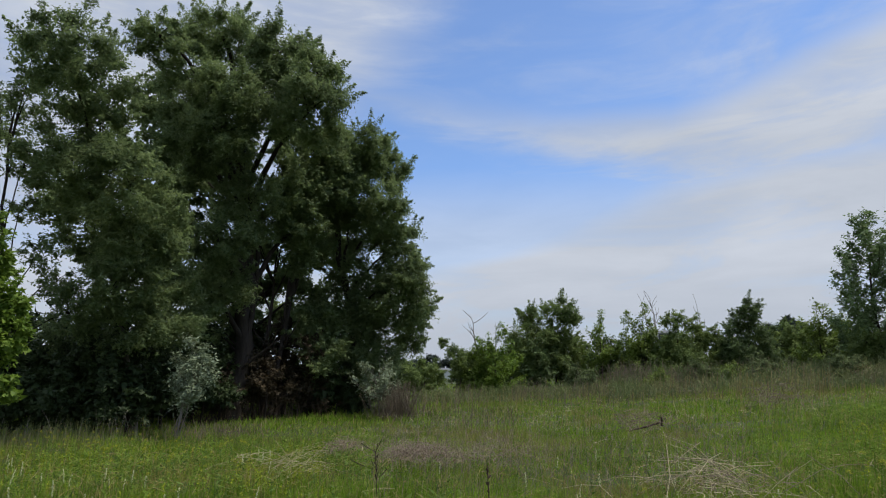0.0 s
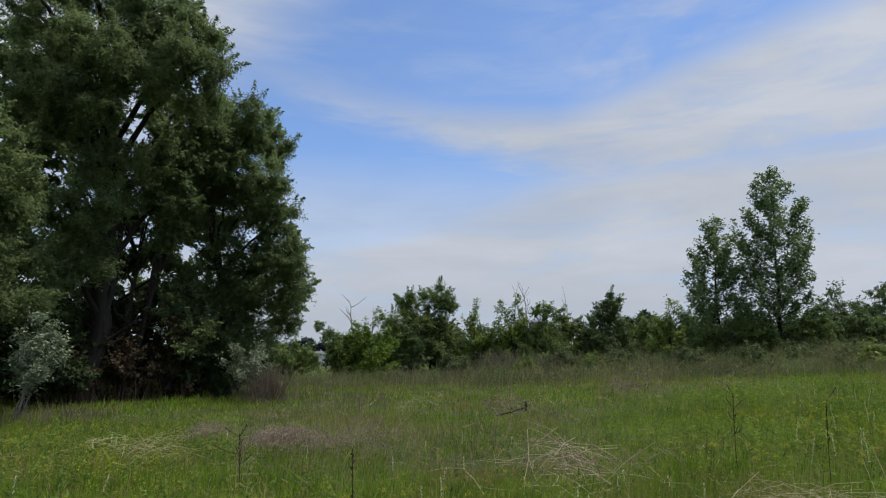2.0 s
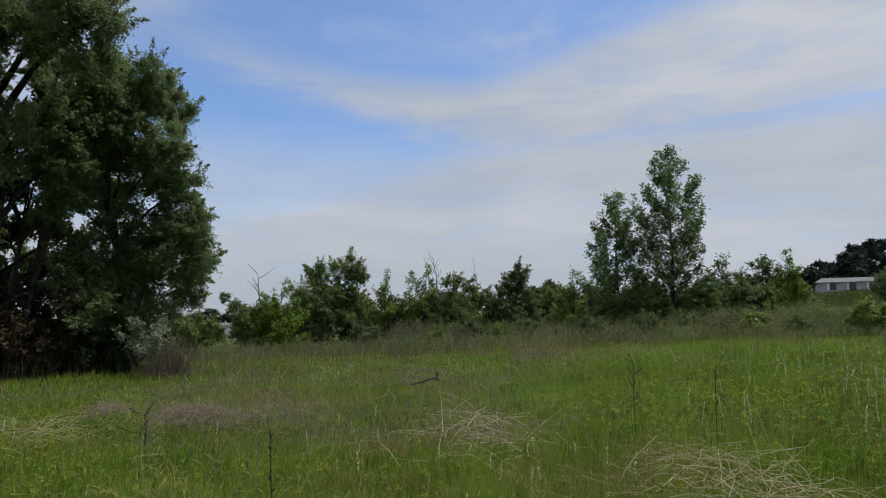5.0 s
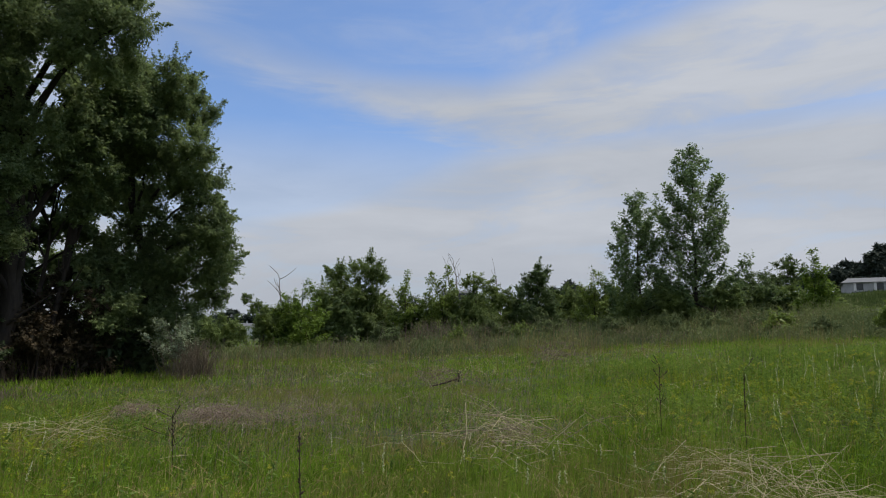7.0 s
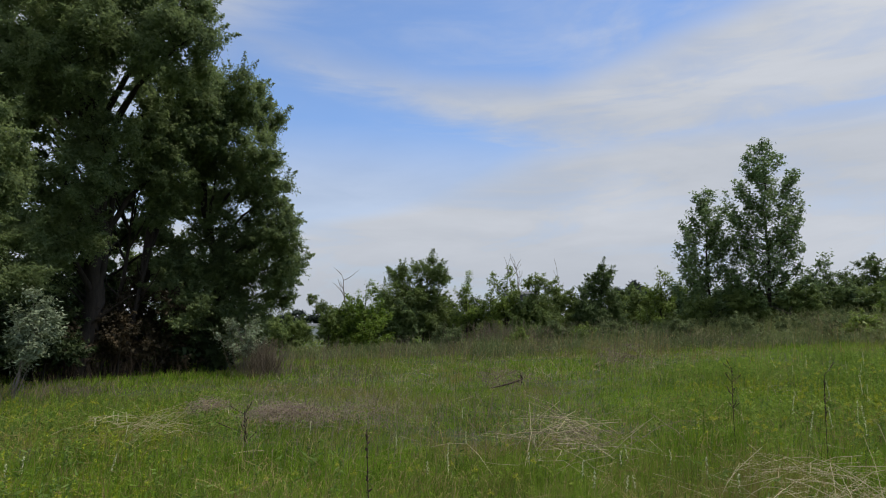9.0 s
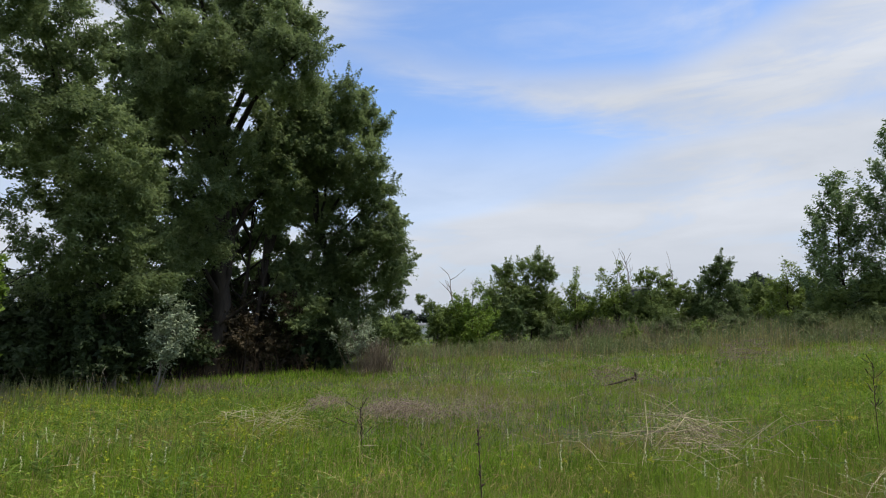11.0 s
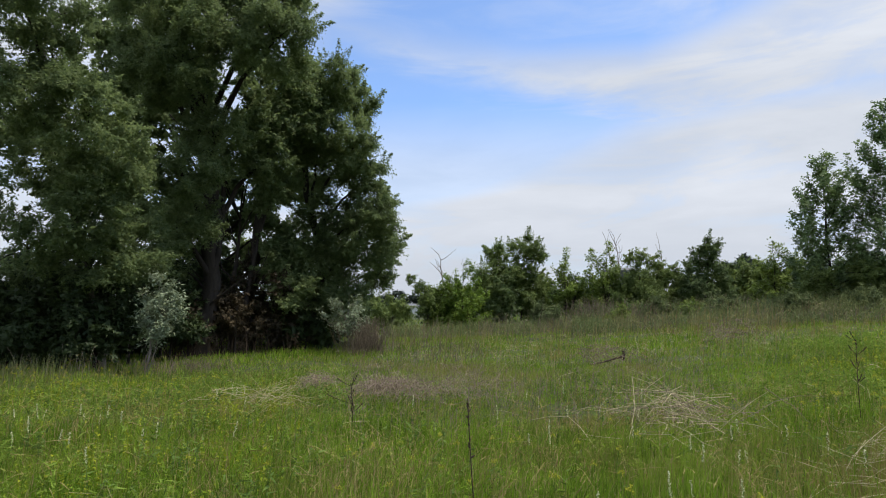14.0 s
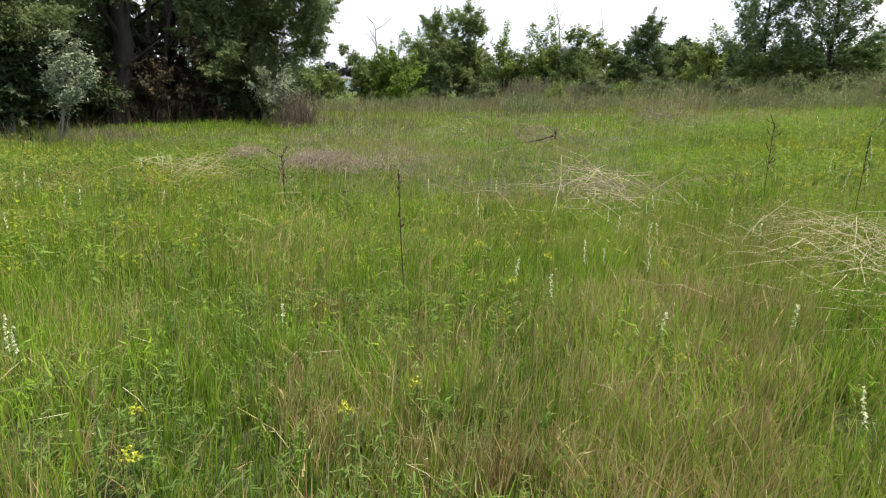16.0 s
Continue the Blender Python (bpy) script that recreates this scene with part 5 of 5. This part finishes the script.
# ---------------------------------------------------------------- far things
def box(bm, x0, x1, y0, y1, z0, z1):
    m = Matrix.LocRotScale(Vector(((x0 + x1) / 2, (y0 + y1) / 2, (z0 + z1) / 2)), None, Vector((x1 - x0, y1 - y0, z1 - z0)))
    bmesh.ops.create_cube(bm, size=1.0, matrix=m)


def boxed(name, x0, x1, y0, y1, z0, z1, mat, parent, label=""):
    bm = bmesh.new()
    box(bm, x0, x1, y0, y1, z0, z1)
    bmesh.ops.bevel(bm, geom=bm.edges[:], offset=0.02, segments=1, affect="EDGES")
    return part(name, bm, mat, parent, label)


def gabled(name, wide, deep, z0, rise, over, mat, parent):
    bm = bmesh.new()
    w, d = wide / 2 + over, deep / 2 + over
    pts = [(-w, -d, z0), (w, -d, z0), (w, d, z0), (-w, d, z0), (-w * 0.9, 0, z0 + rise), (w * 0.9, 0, z0 + rise)]
    v = [bm.verts.new(p) for p in pts]
    for f in ((0, 1, 5, 4), (2, 3, 4, 5), (0, 4, 3), (1, 2, 5), (3, 2, 1, 0)):
        bm.faces.new([v[i] for i in f])
    return part(name, bm, mat, parent)


def house(az, d, wide, deep, high, rise, openings, label, sink=0.0, turn=0.0, paint=None):
    base = foot(az, d)
    thing = stand("house", base - (0, 0, sink), label, "house", "far houses")
    thing.rotation_euler[2] = radians(-az + turn)
    bpy.context.view_layer.update()
    boxed("wall", -wide / 2, wide / 2, -deep / 2, deep / 2, -0.5, high, paint or M_WALL, thing)
    gabled("roof", wide, deep, high, rise, 0.35, M_ROOF, thing)
    for kind, x, z0, w, h in openings:
        o = boxed(kind, x - w / 2, x + w / 2, -deep / 2 - 0.05, -deep / 2 - 0.01, z0, z0 + h, M_GLASS, thing)
        boxed("frame", x - w / 2 - 0.3, x - w / 2, -deep / 2 - 0.16, -deep / 2 - 0.01, z0 - 0.05, z0 + h + 0.1, M_LIMEWASH, o, "white frame")
    return thing


house(54.0, 108, 20, 8, 1.5, 0.9, [("window", -8.2 + 2.3 * k, 0.45, 0.8, 0.9) for k in range(8)],
      "long low grey farm building with white-framed openings", 0.7, 8)
house(0.15, 135, 3.8, 6, 3.0, 0.5, [("window", -1.0, 1.6, 0.7, 0.8)], "small white house far behind the hedge", 1.0, 0.0, M_LIMEWASH)
house(18.4, 125, 6, 8, 5.2, 0.7, [("window", -1.6, 4.0, 1.2, 1.0), ("window", 0.4, 4.0, 1.2, 1.0)],
      "tall pale house hidden behind the hedge", 0.0)


def pine(az, d, top_el, seed, wide=2.2):
    f = foot(az, d)
    bottom = math.degrees(math.atan2(f[2] + 1.0 - 1.62, d))
    n = 5
    els = np.linspace(bottom + 0.15 * (top_el - bottom), top_el - 0.3, n)
    rz = d * math.tan(radians((top_el - bottom) / n)) * 0.75
    rng = np.random.default_rng(seed)
    blobs = [(az + rng.normal(0, 0.25), float(e), wide * (1.15 - 0.75 * k / (n - 1)), rz) for k, e in enumerate(els)]
    tree("pine_tree", d, [(az, bottom), (az, top_el)], blobs, M_PINE, "dark far pine on the skyline", "tree", trunk_r=0.2, leaf=(0.85, 0.36),
         cover=0.6, lobes=6, depth=1.5, seed=seed, group="far pines", forks=2, ragged=0.25, sprays=0.5)


PINES = [(46.2, 4.8), (47.0, 5.0), (47.8, 4.9), (48.4, 5.4), (49.1, 5.8), (49.8, 5.7), (50.5, 6.3), (51.3, 6.8), (52.2, 7.2), (53.0, 7.1), (54.0, 7.5),
         (27.0, 4.3), (27.9, 4.8), (28.7, 4.5)]
for k, (az, el) in enumerate(PINES):
    pine(az, 135 + 6 * (k % 3), el, 600 + k, 2.6)
for k in range(14):
    az = -6.5 + 1.1 * k
    f = foot(az, 190)
    tree("far_tree", 190, [(az, 0.2), (az, 1.6)], [(az, 1.2 + 0.5 * (k % 3) / 2, 2.6, 2.4), (az + 0.5, 0.8, 2.4, 2.0)], M_PINE,
         "dark tree of the far woods beyond the hedge", trunk_r=0.2, leaf=(1.0, 0.6), cover=0.9, lobes=7, depth=2, seed=640 + k, group="far woods", forks=1)
